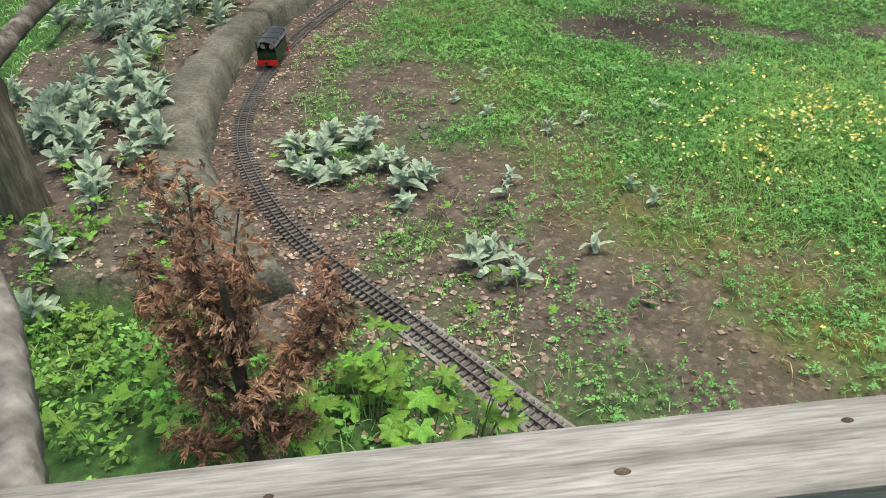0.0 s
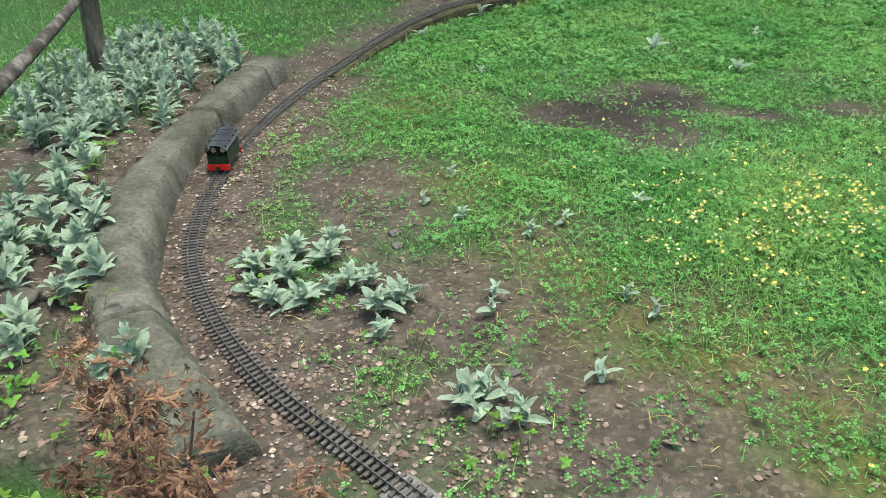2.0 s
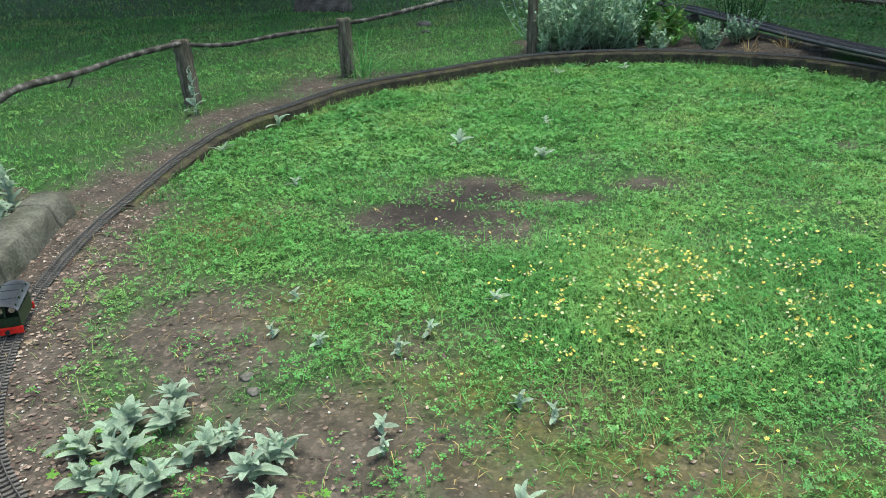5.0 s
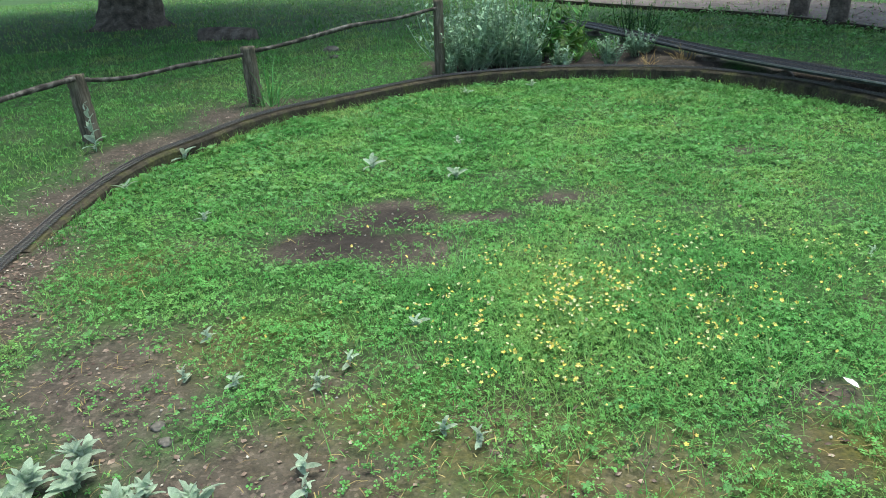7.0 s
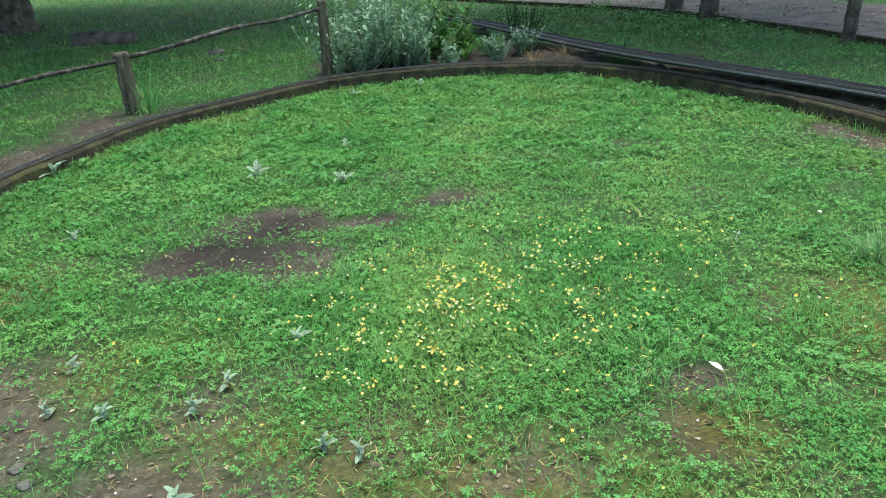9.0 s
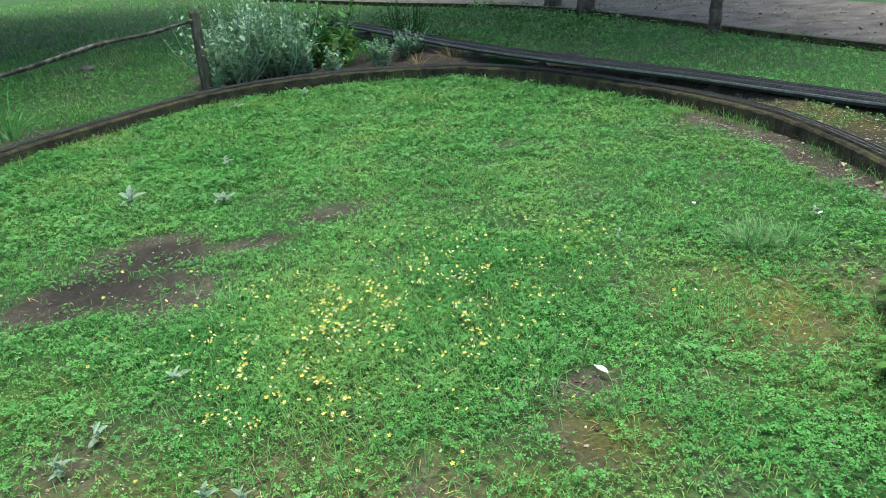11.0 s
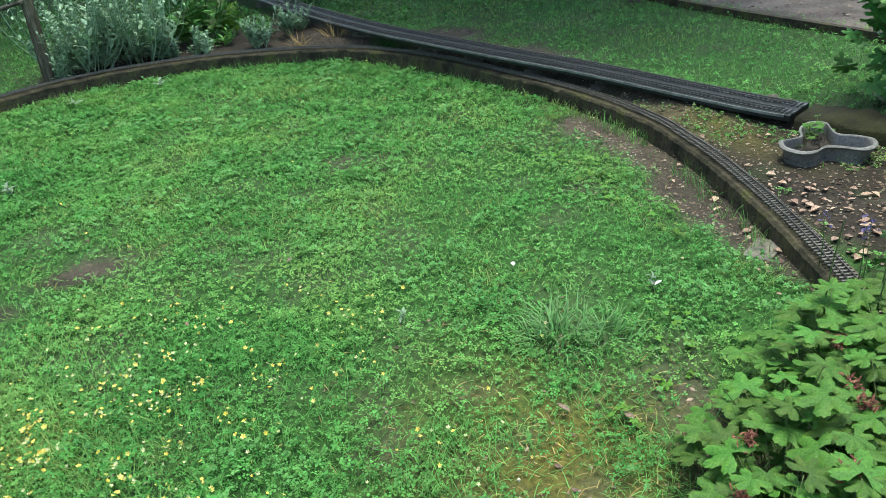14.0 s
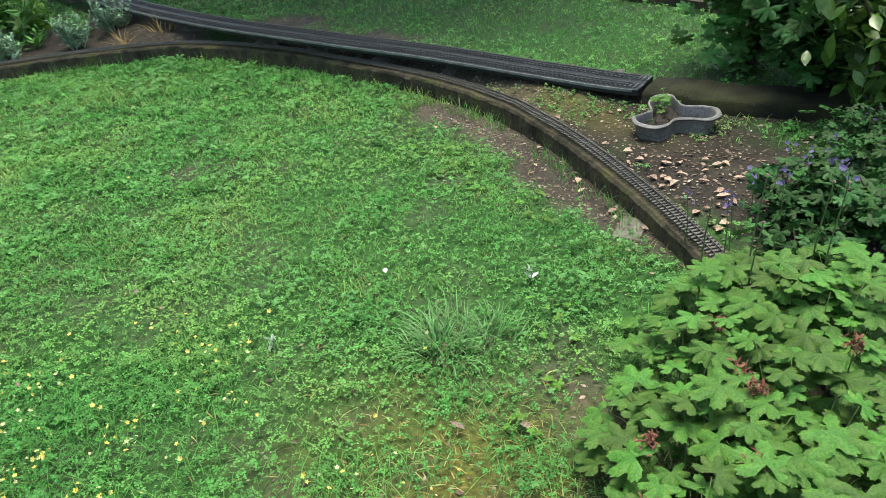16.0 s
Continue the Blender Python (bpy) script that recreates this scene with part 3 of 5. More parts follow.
# ---- raised double-track deck behind the lawn ----
deck = thing("raised_track_deck", pose(0, 0, 0), "black raised deck with two railway tracks on blocks", "railway deck")
n_tracked = int(np.argmin(np.hypot(DECK[:, 0] - 5.6, DECK[:, 1] - 3.45)))
dl = np.column_stack([DECK, np.clip(0.2 + (DECK[:, 1] - 3.5) * 0.024, 0.19, 0.33)])
v, q = sweep(dl[:n_tracked], [(0.15, -0.035), (0.15, 0.0), (-0.15, 0.0), (-0.15, -0.035)])
part("deck_board", poly_mesh("deck_board", v, q, M_DECK), None, deck)
v, q = sweep(dl[n_tracked - 260:n_tracked - 1], [(0.16, -0.012), (0.16, 0.004), (0.153, 0.004), (0.153, -0.012)])
part("edge_strip", poly_mesh("edge_strip", v, q, M_ALU), None, deck, "pale metal edge strip")
for off in (0.075, -0.075):
    rails_for(dl[:n_tracked:3], deck, off)
    every = np.arange(0, n_tracked)
    sdd = sideways(DECK)[every]
    pos = dl[every].copy()
    pos[:, :2] += sdd * off
    v, q = scatter(sv, sq, pos, np.arctan2(sdd[:, 1], sdd[:, 0]), np.zeros(len(every)), np.ones(len(every)))
    tagged(part("sleeper_row", raw_mesh("sleeper_row", v, q, M_DECKTRACK), None, deck), kind="stuff")
v, q = sweep(dl[n_tracked:], [(0.15, -0.3), (0.15, -0.02), (0.13, -0.005), (-0.15, 0.0), (-0.17, -0.3)])
v[:, 2] += 0.05 * (field(v[:, 0], v[:, 1], 0.12, 41) - 0.5)
v[:, :2] += 0.03 * (field(v[:, 0] + v[:, 2], v[:, 1], 0.09, 43)[:, None] - 0.5)
part("mossy_board", poly_mesh("mossy_board", v, q, M_MOSSBOARD, True), None, deck, "moss-covered dark board")


def lump(size, seed, flat=0.7):
    bm = bmesh.new()
    bmesh.ops.create_icosphere(bm, subdivisions=3, radius=1.0)
    for v in bm.verts:
        n = noise.noise(v.co * 1.3 + Vector((seed * 3.1, seed * 1.7, seed))) * 0.35 + noise.noise(v.co * 4 + Vector((seed, 0, 0))) * 0.08
        v.co = v.co * (1 + n)
        v.co = Vector((v.co.x * size[0], v.co.y * size[1], max(v.co.z, -0.6) * size[2] * flat))
    for f in bm.faces:
        f.smooth = True
    return bm


for k, (a, w) in enumerate(((60, 0.12), (110, 0.12), (160, 0.14), (196, 0.1), (216, 0.16), (240, 0.1), (262, 0.15), (290, 0.14))):
    a = min(a, n_tracked - 5)
    bl = lump((w, 0.1, 0.1), k + 3)
    o = part("support_stone", bl, M_STONE, deck, "grey stone block under the deck")
    o.matrix_local = pose(DECK[a, 0] + 0.02, DECK[a, 1], dl[a, 2] - 0.15, rz=70)
deck["label"] = "black raised deck with two railway tracks on stone blocks"

# ---- locomotive on the track ----
def locomotive():
    k = int(np.argmin(np.hypot(TRACK[:, 0] + 1.37, TRACK[:, 1] - 2.56)))
    d = TRACK[k + 2] - TRACK[k - 2]
    loco = thing("model_locomotive", pose(*LIFT[k], rz=math.degrees(math.atan2(d[1], d[0])) - 90), "dark green model locomotive with red buffer beam and curved roof", "model train")
    z0 = 0.017
    bm = box(bmesh.new(), (0.1, 0.2, 0.05), (0, 0.0, z0 + 0.052), 0.002)
    body = part("body", bm, M_GREEN, loco)
    for s in (-1, 1):
        part("cab_side", box(bmesh.new(), (0.004, 0.2, 0.02), (s * 0.048, 0.0, z0 + 0.085), 0.001), M_GREEN, body)
        for y in (-0.096, -0.03, 0.035, 0.096):
            part("roof_pillar", box(bmesh.new(), (0.005, 0.01, 0.04), (s * 0.047, y, z0 + 0.115), 0.001), M_GREEN, body)
    for y in (-0.098, 0.098):
        part("end_pillar", box(bmesh.new(), (0.008, 0.004, 0.05), (0, y, z0 + 0.105), 0.001), M_GREEN, body)
    v, q = [], []
    n = 13
    for e in range(2):
        for i in range(n):
            a = math.pi * (0.14 + 0.72 * i / (n - 1))
            for r in (0.062, 0.059):
                v.append((r * math.cos(a) * 1.02, -0.125 + 0.25 * e, z0 + 0.094 + (r - 0.0) * math.sin(a) * 0.78))
    for i in range(n - 1):
        a, b = i * 2, n * 2 + i * 2
        q += [(a, a + 2, b + 2, b), (a + 1, b + 1, b + 3, a + 3), (a, a + 1, a + 3, a + 2), (b, b + 2, b + 3, b + 1)]
    q += [(0, n * 2, n * 2 + 1, 1), (2 * n - 2, 2 * n - 1, 4 * n - 1, 4 * n - 2)]
    roof = part("roof", poly_mesh("roof", v, q, M_ROOF, False), None, loco, "dark glossy curved roof")
    for y in (-0.06, 0.02, 0.08):
        part("roof_rib", box(bmesh.new(), (0.09, 0.003, 0.002), (0, y, z0 + 0.143), 0.0005), M_ROOF, roof)
    for y in (-0.108, 0.108):
        beam = part("buffer_beam", box(bmesh.new(), (0.108, 0.008, 0.028), (0, y, z0 + 0.026), 0.0015), M_RED, loco, "bright red buffer beam")
        bm = bmesh.new()
        bmesh.ops.create_cone(bm, cap_ends=True, segments=16, radius1=0.007, radius2=0.009, depth=0.012, matrix=Matrix.Translation((0, y * 1.09, z0 + 0.026)) @ Matrix.Rotation(radians(90 if y < 0 else -90), 4, "X"))
        part("coupling", bm, M_BLACK, beam)
    part("frame", box(bmesh.new(), (0.05, 0.21, 0.014), (0, 0, z0 + 0.02), 0.001), M_BLACK, loco)
    for y in (-0.055, 0.055):
        for s in (-1, 1):
            bm = bmesh.new()
            bmesh.ops.create_cone(bm, cap_ends=True, segments=20, radius1=0.017, radius2=0.017, depth=0.007, matrix=Matrix.Translation((s * 0.019, y, z0 + 0.015)) @ Matrix.Rotation(radians(90), 4, "Y"))
            wheel = part("wheel", bm, M_BLACK, loco)
    for s in (-0.022, 0.022):
        bm = bmesh.new()
        bmesh.ops.create_cone(bm, cap_ends=True, segments=16, radius1=0.012, radius2=0.012, depth=0.006, matrix=Matrix.Translation((s, -0.075, z0 + 0.1)) @ Matrix.Rotation(radians(90), 4, "X"))
        part("gauge", bm, M_STEEL, loco, "bright round cab gauge")
    bm = bmesh.new()
    bmesh.ops.create_cone(bm, cap_ends=True, segments=24, radius1=0.032, radius2=0.032, depth=0.13, matrix=Matrix.Translation((0, 0.01, z0 + 0.09)) @ Matrix.Rotation(radians(90), 4, "X"))
    part("boiler", bm, M_BLACK, loco)


locomotive()

# ---- rustic fence ----
def post_mesh(height, radius, seed, split=0.0):
    v, q = limb([(0, 0, -0.1), (0.01 * split, 0, height * 0.5), (0.0, 0.01, height)], [radius * 1.05, radius, radius * 0.95], 10, 0.14, seed)
    return poly_mesh("post", v, q, M_POST, True)


POSTS = [(-1.27, 0.85, 0.56, 0.085, 2), (-2.86, 3.5, 0.55, 0.06, 3), (-1.84, 6.5, 0.57, 0.075, 4), (-0.55, 7.45, 0.57, 0.075, 5), (1.42, 8.45, 0.83, 0.06, 6), (-0.04, -0.2, 0.6, 0.055, 8), (1.22, 0.36, 0.6, 0.05, 9)]
for x, y, h, r, seed in POSTS:
    z = float(terrain(x, y)[0])
    p = new("fence_post", post_mesh(h, r, seed))
    p.matrix_world = pose(x, y, z, rx=(seed % 3 - 1) * 2, ry=(seed % 4 - 1.5) * 2)
    tagged(p, "round weathered dark wooden fence post in the ground", "fence post", "fence posts")


def rail_branch(pts, radii, mat, label, seed):
    v, q = limb(pts, radii, 10, 0.22, seed)
    b = new("fence_rail", poly_mesh("fence_rail", v, q, mat, True))
    tagged(b, label, "fence rail", "branch rails of the fence")
    return b


rail_branch([(-1.27, 0.84, 0.58), (-1.55, 1.3, 0.59), (-1.82, 1.8, 0.59), (-2.36, 2.7, 0.57), (-2.9, 3.55, 0.56)], [0.035, 0.033, 0.03, 0.028, 0.026], M_DARKBRANCH, "crooked dark bark branch laid along the fence posts", 21)
rail_branch([(-2.92, 3.5, 0.57), (-2.75, 3.9, 0.52), (-2.59, 4.3, 0.47), (-2.5, 4.55, 0.49), (-2.42, 4.78, 0.55), (-2.34, 5.02, 0.56), (-2.24, 5.34, 0.56), (-2.1, 5.74, 0.59), (-1.97, 6.12, 0.6), (-1.86, 6.44, 0.6)], [0.02, 0.024, 0.028, 0.03, 0.026, 0.028, 0.025, 0.022, 0.026, 0.022], M_DARKBRANCH, "crooked dark bark branch between two fence posts", 22)
rail_branch([(-1.93, 6.43, 0.605), (-1.73, 6.58, 0.565), (-1.52, 6.73, 0.545), (-1.3, 6.9, 0.56), (-1.11, 7.04, 0.58), (-0.82, 7.25, 0.59), (-0.52, 7.47, 0.605)], [0.024, 0.018, 0.02, 0.017, 0.021, 0.017, 0.022], M_DARKBRANCH, "thin crooked branch between two fence posts", 23)
rail_branch([(-0.62, 7.42, 0.615), (-0.36, 7.55, 0.635), (-0.04, 7.71, 0.68), (0.41, 7.94, 0.755), (0.65, 8.06, 0.775), (0.95, 8.2, 0.79), (1.45, 8.47, 0.86)], [0.024, 0.02, 0.022, 0.024, 0.018, 0.02, 0.018], M_DARKBRANCH, "pale weathered branch between two fence posts", 24)
for pts in ([(-2.26, 5.28, 0.55), (-2.27, 5.24, 0.5), (-2.3, 5.22, 0.47)], [(-2.46, 4.66, 0.52), (-2.5, 4.66, 0.57), (-2.52, 4.64, 0.6)]):
    rail_branch(pts, [0.009, 0.007, 0.004], M_DARKBRANCH, "short broken twig stub on the branch rail", 31)
rail_branch([(0.09, -0.24, 0.59), (-0.20, -0.01, 0.56), (-0.40, 0.13, 0.55), (-0.67, 0.30, 0.55), (-1.25, 0.8, 0.57)], [0.036, 0.034, 0.035, 0.03, 0.028], M_LOG, "thick grey barkless branch with knots and cracks", 25)

# ---- sawn timber handrail ----
def handrail():
    a, b = np.array((-0.02, -0.3)), np.array((1.32, 0.44))
    d = (b - a) / np.linalg.norm(b - a)
    yaw = math.degrees(math.atan2(d[1], d[0]))
    mid = (a + b) / 2 + np.array((d[1], -d[0])) * 0.07
    h = thing("handrail", pose(mid[0], mid[1], 0.632, rz=yaw), "weathered grey sawn timber handrail with knots and cracks", "handrail")
    bm = bmesh.new()
    bmesh.ops.create_grid(bm, x_segments=60, y_segments=8, size=0.5)
    for v in bm.verts:
        x, y = v.co.x, v.co.y
        v.co.x *= 1.54
        v.co.y *= 0.145
        v.co.z = 0.018 + 0.0035 * noise.noise(Vector((x * 3, y * 14, 1)))
        if abs(abs(y) - 0.5) < 1e-4:
            v.co.z -= 0.005
            v.co.y += 0.003 * noise.noise(Vector((x * 9, y, 4)))
    ret = bmesh.ops.extrude_face_region(bm, geom=bm.faces[:])
    for v in ret["geom"]:
        if isinstance(v, bmesh.types.BMVert):
            v.co.z = -0.022
    bmesh.ops.recalc_face_normals(bm, faces=bm.faces[:])
    part("plank", bm, M_WOODGRAIN, h)
    for x, y, r in ((0.16, -0.012, 0.008), (-0.3, 0.01, 0.005), (0.5, 0.03, 0.007)):
        bm = bmesh.new()
        bmesh.ops.create_cone(bm, cap_ends=True, segments=14, radius1=r, radius2=r * 0.8, depth=0.002, matrix=Matrix.Translation((x, y, 0.0185)) @ Matrix.Diagonal((1.5, 0.8, 1, 1)))
        part("knot", bm, M_BARK, h, "dark knot in the timber")


M_WOODGRAIN = grained(material("weathered_grained_timber", [(0.1, 0.1, 0.09), (0.19, 0.192, 0.18), (0.27, 0.275, 0.265)], 7, 0.85, 0.5, 60), (0.22, 3.5, 2.0))
handrail()

# ---- turf: clover and grass, too many to count ----
def sow(n, x0, x1, y0, y1, keep):
    x, y = rng.uniform(x0, x1, n), rng.uniform(y0, y1, n)
    m = rng.random(n) < keep(x, y)
    return x[m], y[m]


def lawn_mask(x, y):
    c = cover(x, y)
    d, _ = near_line(x, y, LOOP)
    return np.where(inside(x, y, LOOP) & (d > 0.09), c, 0)


leaf3, tri3 = [], []
for k in range(3):
    a = k * 2 * math.pi / 3
    for r, w, z in ((0.05, 0, 0.0), (0.55, 0.42, 0.12), (1.0, 0.0, 0.02), (0.55, -0.42, 0.12)):
        leaf3.append((r * math.sin(a) + w * math.cos(a), r * math.cos(a) - w * math.sin(a), z))
    tri3 += [(4 * k, 4 * k + 2, 4 * k + 1), (4 * k, 4 * k + 3, 4 * k + 2)]
blade, trib = [(-0.5, 0, 0), (0.5, 0, 0), (-0.35, 0.55, 0.0), (0.35, 0.55, 0.0), (0, 1.0, -0.22)], [(0, 1, 3), (0, 3, 2), (2, 3, 4)]

def clumps(x, y):
    """Low cushions of growth in the lawn, 0 to 1."""
    return ease(0.36, 0.66, field(x, y, 0.13, 201, 3))


def patch(x, y, size, seed, lo=0.45, hi=0.6):
    return ease(lo, hi, field(x, y, size, seed, 2))


def widen(y):
    return 1 + 0.6 * ease(3.2, 7, y)


x, y = sow(330000, -1.6, 5.0, 0.3, 8.4, lambda x, y: lawn_mask(x, y) ** 1.3 * (0.45 + 0.55 * patch(x, y, 0.45, 51)) * (0.45 + 0.55 * clumps(x, y)))
n = len(x)
z = terrain(x, y) + rng.uniform(0.004, 0.02, n) + 0.022 * clumps(x, y) * rng.uniform(0.4, 1.1, n) + 0.035 * blobs(x, y, [(1.5, 2.5, 1.1, 0.8, 1.0)])
v, f = scatter(leaf3, tri3, np.column_stack([x, y, z]), rng.uniform(0, 6.3, n), rng.normal(0.15, 0.4, n), rng.uniform(0.006, 0.0145, n) * widen(y), rng.normal(0, 0.35, n))
tagged(new("clover", raw_mesh("clover", v, f, M_CLOVER)), "bright green clover leaves covering the lawn", "clover", kind="stuff")

x, y = sow(260000, -1.6, 5.0, 0.3, 8.4, lambda x, y: np.clip(lawn_mask(x, y) * (0.45 + 0.55 * patch(x, y, 0.4, 61)) * (0.5 + 0.5 * clumps(x, y)) + 0.03, 0, 1) * inside(x, y, LOOP))
d, _ = near_line(x, y, LOOP)
x, y = x[d > 0.09], y[d > 0.09]
n = len(x)
ln = rng.uniform(0.03, 0.08, n) * (0.7 + 0.5 * ease(4, 8, y)) * (0.5 + 0.9 * field(x, y, 0.4, 71))
v, f = scatter(blade, trib, np.column_stack([x, y, terrain(x, y)]), rng.uniform(0, 6.3, n), rng.uniform(0.25, 1.3, n), np.column_stack([rng.uniform(0.0022, 0.0045, n) * (1 + 0.8 * ease(3.2, 7, y)), ln, ln]))
tagged(new("lawn_grass", raw_mesh("lawn_grass", v, f, M_GRASS)), "short green lawn grass blades", "grass", kind="stuff")

# broader round-lobed weeds standing over the clover in patches
round5, tri5 = [], []
for k in range(5):
    a = radians(-120 + 60 * k)
    for r, w, h in ((0.04, 0, 0.0), (0.5, 0.3, 0.05), (0.92, 0.2, 0.0), (1.0, 0.0, -0.04), (0.92, -0.2, 0.0), (0.5, -0.3, 0.05)):
        round5.append((r * math.sin(a) + w * math.cos(a), r * math.cos(a) - w * math.sin(a), h - 0.08 * r * r))
    tri5 += [(6 * k, 6 * k + j + 1, 6 * k + j) for j in range(1, 5)]
x, y = sow(52000, -1.6, 5.0, 0.3, 8.4, lambda x, y: np.minimum(1, lawn_mask(x, y) + 0.25 * blobs(x, y, [(0.35, 3.8, 0.5, 0.45, 1.0)])) * patch(x, y, 0.3, 211, 0.46, 0.62) * (0.15 + 0.85 * patch(x, y, 0.09, 221, 0.42, 0.6)))
d, _ = near_line(x, y, LOOP)
x, y = x[d > 0.12], y[d > 0.12]
n = len(x)
z = terrain(x, y) + rng.uniform(0.02, 0.045, n) + 0.03 * clumps(x, y)
v, f = scatter(round5, tri5, np.column_stack([x, y, z]), rng.uniform(0, 6.3, n), rng.normal(0.1, 0.35, n), rng.uniform(0.007, 0.016, n) * widen(y), rng.normal(0, 0.35, n))
tagged(new("broad_weeds", raw_mesh("broad_weeds", v, f, M_BROAD)), "pale green round-lobed weeds spread through the lawn", "weeds", kind="stuff")
# dry stems and brown bits in the turf
x, y = sow(60000, -1.6, 5.0, 0.3, 8.4, lambda x, y: inside(x, y, LOOP) * (0.02 + 0.16 * patch(x, y, 0.35, 231, 0.54, 0.7) + 0.3 * np.minimum(1, blobs(x, y, MOSSY))))
n = len(x)
ln = rng.uniform(0.02, 0.07, n)
v, f = scatter(blade, trib, np.column_stack([x, y, terrain(x, y) + rng.uniform(0.004, 0.03, n)]), rng.uniform(0, 6.3, n), rng.normal(0.1, 0.25, n), np.column_stack([rng.uniform(0.0016, 0.0045, n) * widen(y), ln, ln]))
tagged(new("dry_grass", raw_mesh("dry_grass", v, f, M_DRY)), "dry straw-brown grass bits lying in the lawn", "grass", kind="stuff")


def outer_mask(x, y):
    c = cover(x, y)
    d, _ = near_line(x, y, LOOP)
    dd, _ = near_line(x, y, DECK[::6])
    dw, _ = near_line(x, y, WALL[::4])
    return np.where(~inside(x, y, LOOP) & (d > 0.1) & (dd > 0.2) & (dw > 0.25) & (y > 0.2), c, 0)


x, y = sow(170000, -7, 8, 0.3, 14, outer_mask)
n = len(x)
ln = rng.uniform(0.03, 0.075, n)
v, f = scatter(blade, trib, np.column_stack([x, y, terrain(x, y)]), rng.uniform(0, 6.3, n), rng.uniform(0.4, 1.35, n), np.column_stack([rng.uniform(0.003, 0.007, n), ln, ln]))
tagged(new("rough_grass", raw_mesh("rough_grass", v, f, M_GRASS)), "rough green grass beyond the fence and the deck", "grass", kind="stuff")
x, y = sow(60000, -18, 14, 10, 34, lambda x, y: np.where(outer_mask(x, y) > 0.3, 1, 0))
n = len(x)
ln = rng.uniform(0.05, 0.12, n)
v, f = scatter(blade, trib, np.column_stack([x, y, terrain(x, y)]), rng.uniform(0, 6.3, n), rng.uniform(0.4, 1.3, n), np.column_stack([rng.uniform(0.012, 0.022, n), ln, ln]))
tagged(new("far_grass", raw_mesh("far_grass", v, f, M_GRASS)), "distant green grass under the trees", "grass", kind="stuff")
x, y = sow(48000, -4, 8, 0.3, 11, lambda x, y: outer_mask(x, y) * field(x, y, 0.5, 91))
n = len(x)
v, f = scatter(leaf3, tri3, np.column_stack([x, y, terrain(x, y) + rng.uniform(0.01, 0.05, n)]), rng.uniform(0, 6.3, n), rng.normal(0.2, 0.4, n), rng.uniform(0.013, 0.028, n), rng.normal(0, 0.3, n))
tagged(new("ground_weeds", raw_mesh("ground_weeds", v, f, M_CLOVER)), "low green weeds among the rough grass", "weeds", kind="stuff")

# flower stalks in the long part of the lawn
FLOWERY = [(1.3, 2.65, 0.6, 0.55, 1.0), (0.95, 2.35, 0.3, 0.4, 0.9), (1.9, 2.85, 0.45, 0.45, 0.45), (2.65, 2.05, 0.18, 0.18, 0.5), (1.55, 2.05, 0.35, 0.25, 0.28), (2.45, 2.95, 0.25, 0.2, 0.5)]
petal, trip = [], []
for k in range(5):
    a = k * 1.2566
    for r, w, z in ((0.0, 0, 0.0), (0.6, 0.34, 0.25), (1.0, 0.0, 0.3), (0.6, -0.34, 0.25)):
        petal.append((r * math.sin(a) + w * math.cos(a), r * math.cos(a) - w * math.sin(a), z))
    trip += [(4 * k, 4 * k + 2, 4 * k + 1), (4 * k, 4 * k + 3, 4 * k + 2)]
for name, mat, count, size, label in (("yellow_flowers", M_YELLOW, 720, (0.005, 0.0105), "small bright yellow flower heads in the lawn"), ("spent_flowers", M_PALE, 420, (0.005, 0.009), "pale cream spent flower heads in the lawn")):
    x, y = sow(count * 24, 0.2, 3.4, 1.2, 3.9, lambda x, y: blobs(x, y, FLOWERY) * (0.06 + ease(0.45, 0.75, field(x, y, 0.08, 81)) ** 1.5))
    x, y = x[:count], y[:count]
    x2, y2 = sow(260, -1, 4.6, 2, 8, lambda x, y: lawn_mask(x, y) * 0.22)
    x, y = np.concatenate([x, x2]), np.concatenate([y, y2])
    n = len(x)
    z = terrain(x, y) + rng.uniform(0.035, 0.06, n) + 0.075 * blobs(x, y, FLOWERY) * rng.uniform(0.6, 1.1, n)
    v, f = scatter(petal, trip, np.column_stack([x, y, z]), rng.uniform(0, 6.3, n), rng.normal(0, 0.5, n), rng.uniform(*size, n), rng.normal(0, 0.5, n))
    tagged(new(name, raw_mesh(name, v, f, mat)), label, "flowers", kind="stuff")
x, y = sow(52000, 0.2, 3.4, 1.2, 3.8, lambda x, y: blobs(x, y, FLOWERY))
n = len(x)
ln = rng.uniform(0.06, 0.14, n)
v, f = scatter(blade, trib, np.column_stack([x, y, terrain(x, y)]), rng.uniform(0, 6.3, n), rng.uniform(0.4, 1.3, n), np.column_stack([rng.uniform(0.002, 0.004, n), ln, ln]))
tagged(new("long_grass", raw_mesh("long_grass", v, f, M_GRASS)), "longer green grass among the flowers", "grass", kind="stuff")
x, y = sow(30000, 0.2, 3.4, 1.2, 3.8, lambda x, y: blobs(x, y, FLOWERY))
n = len(x)
z = terrain(x, y) + rng.uniform(0.02, 0.1, n) * blobs(x, y, FLOWERY)
v, f = scatter(leaf3, tri3, np.column_stack([x, y, z]), rng.uniform(0, 6.3, n), rng.normal(0.2, 0.5, n), rng.uniform(0.007, 0.013, n), rng.normal(0, 0.4, n))
tagged(new("trefoil", raw_mesh("trefoil", v, f, M_CLOVER)), "deep green trefoil leaves among yellow flowers", "clover", kind="stuff")

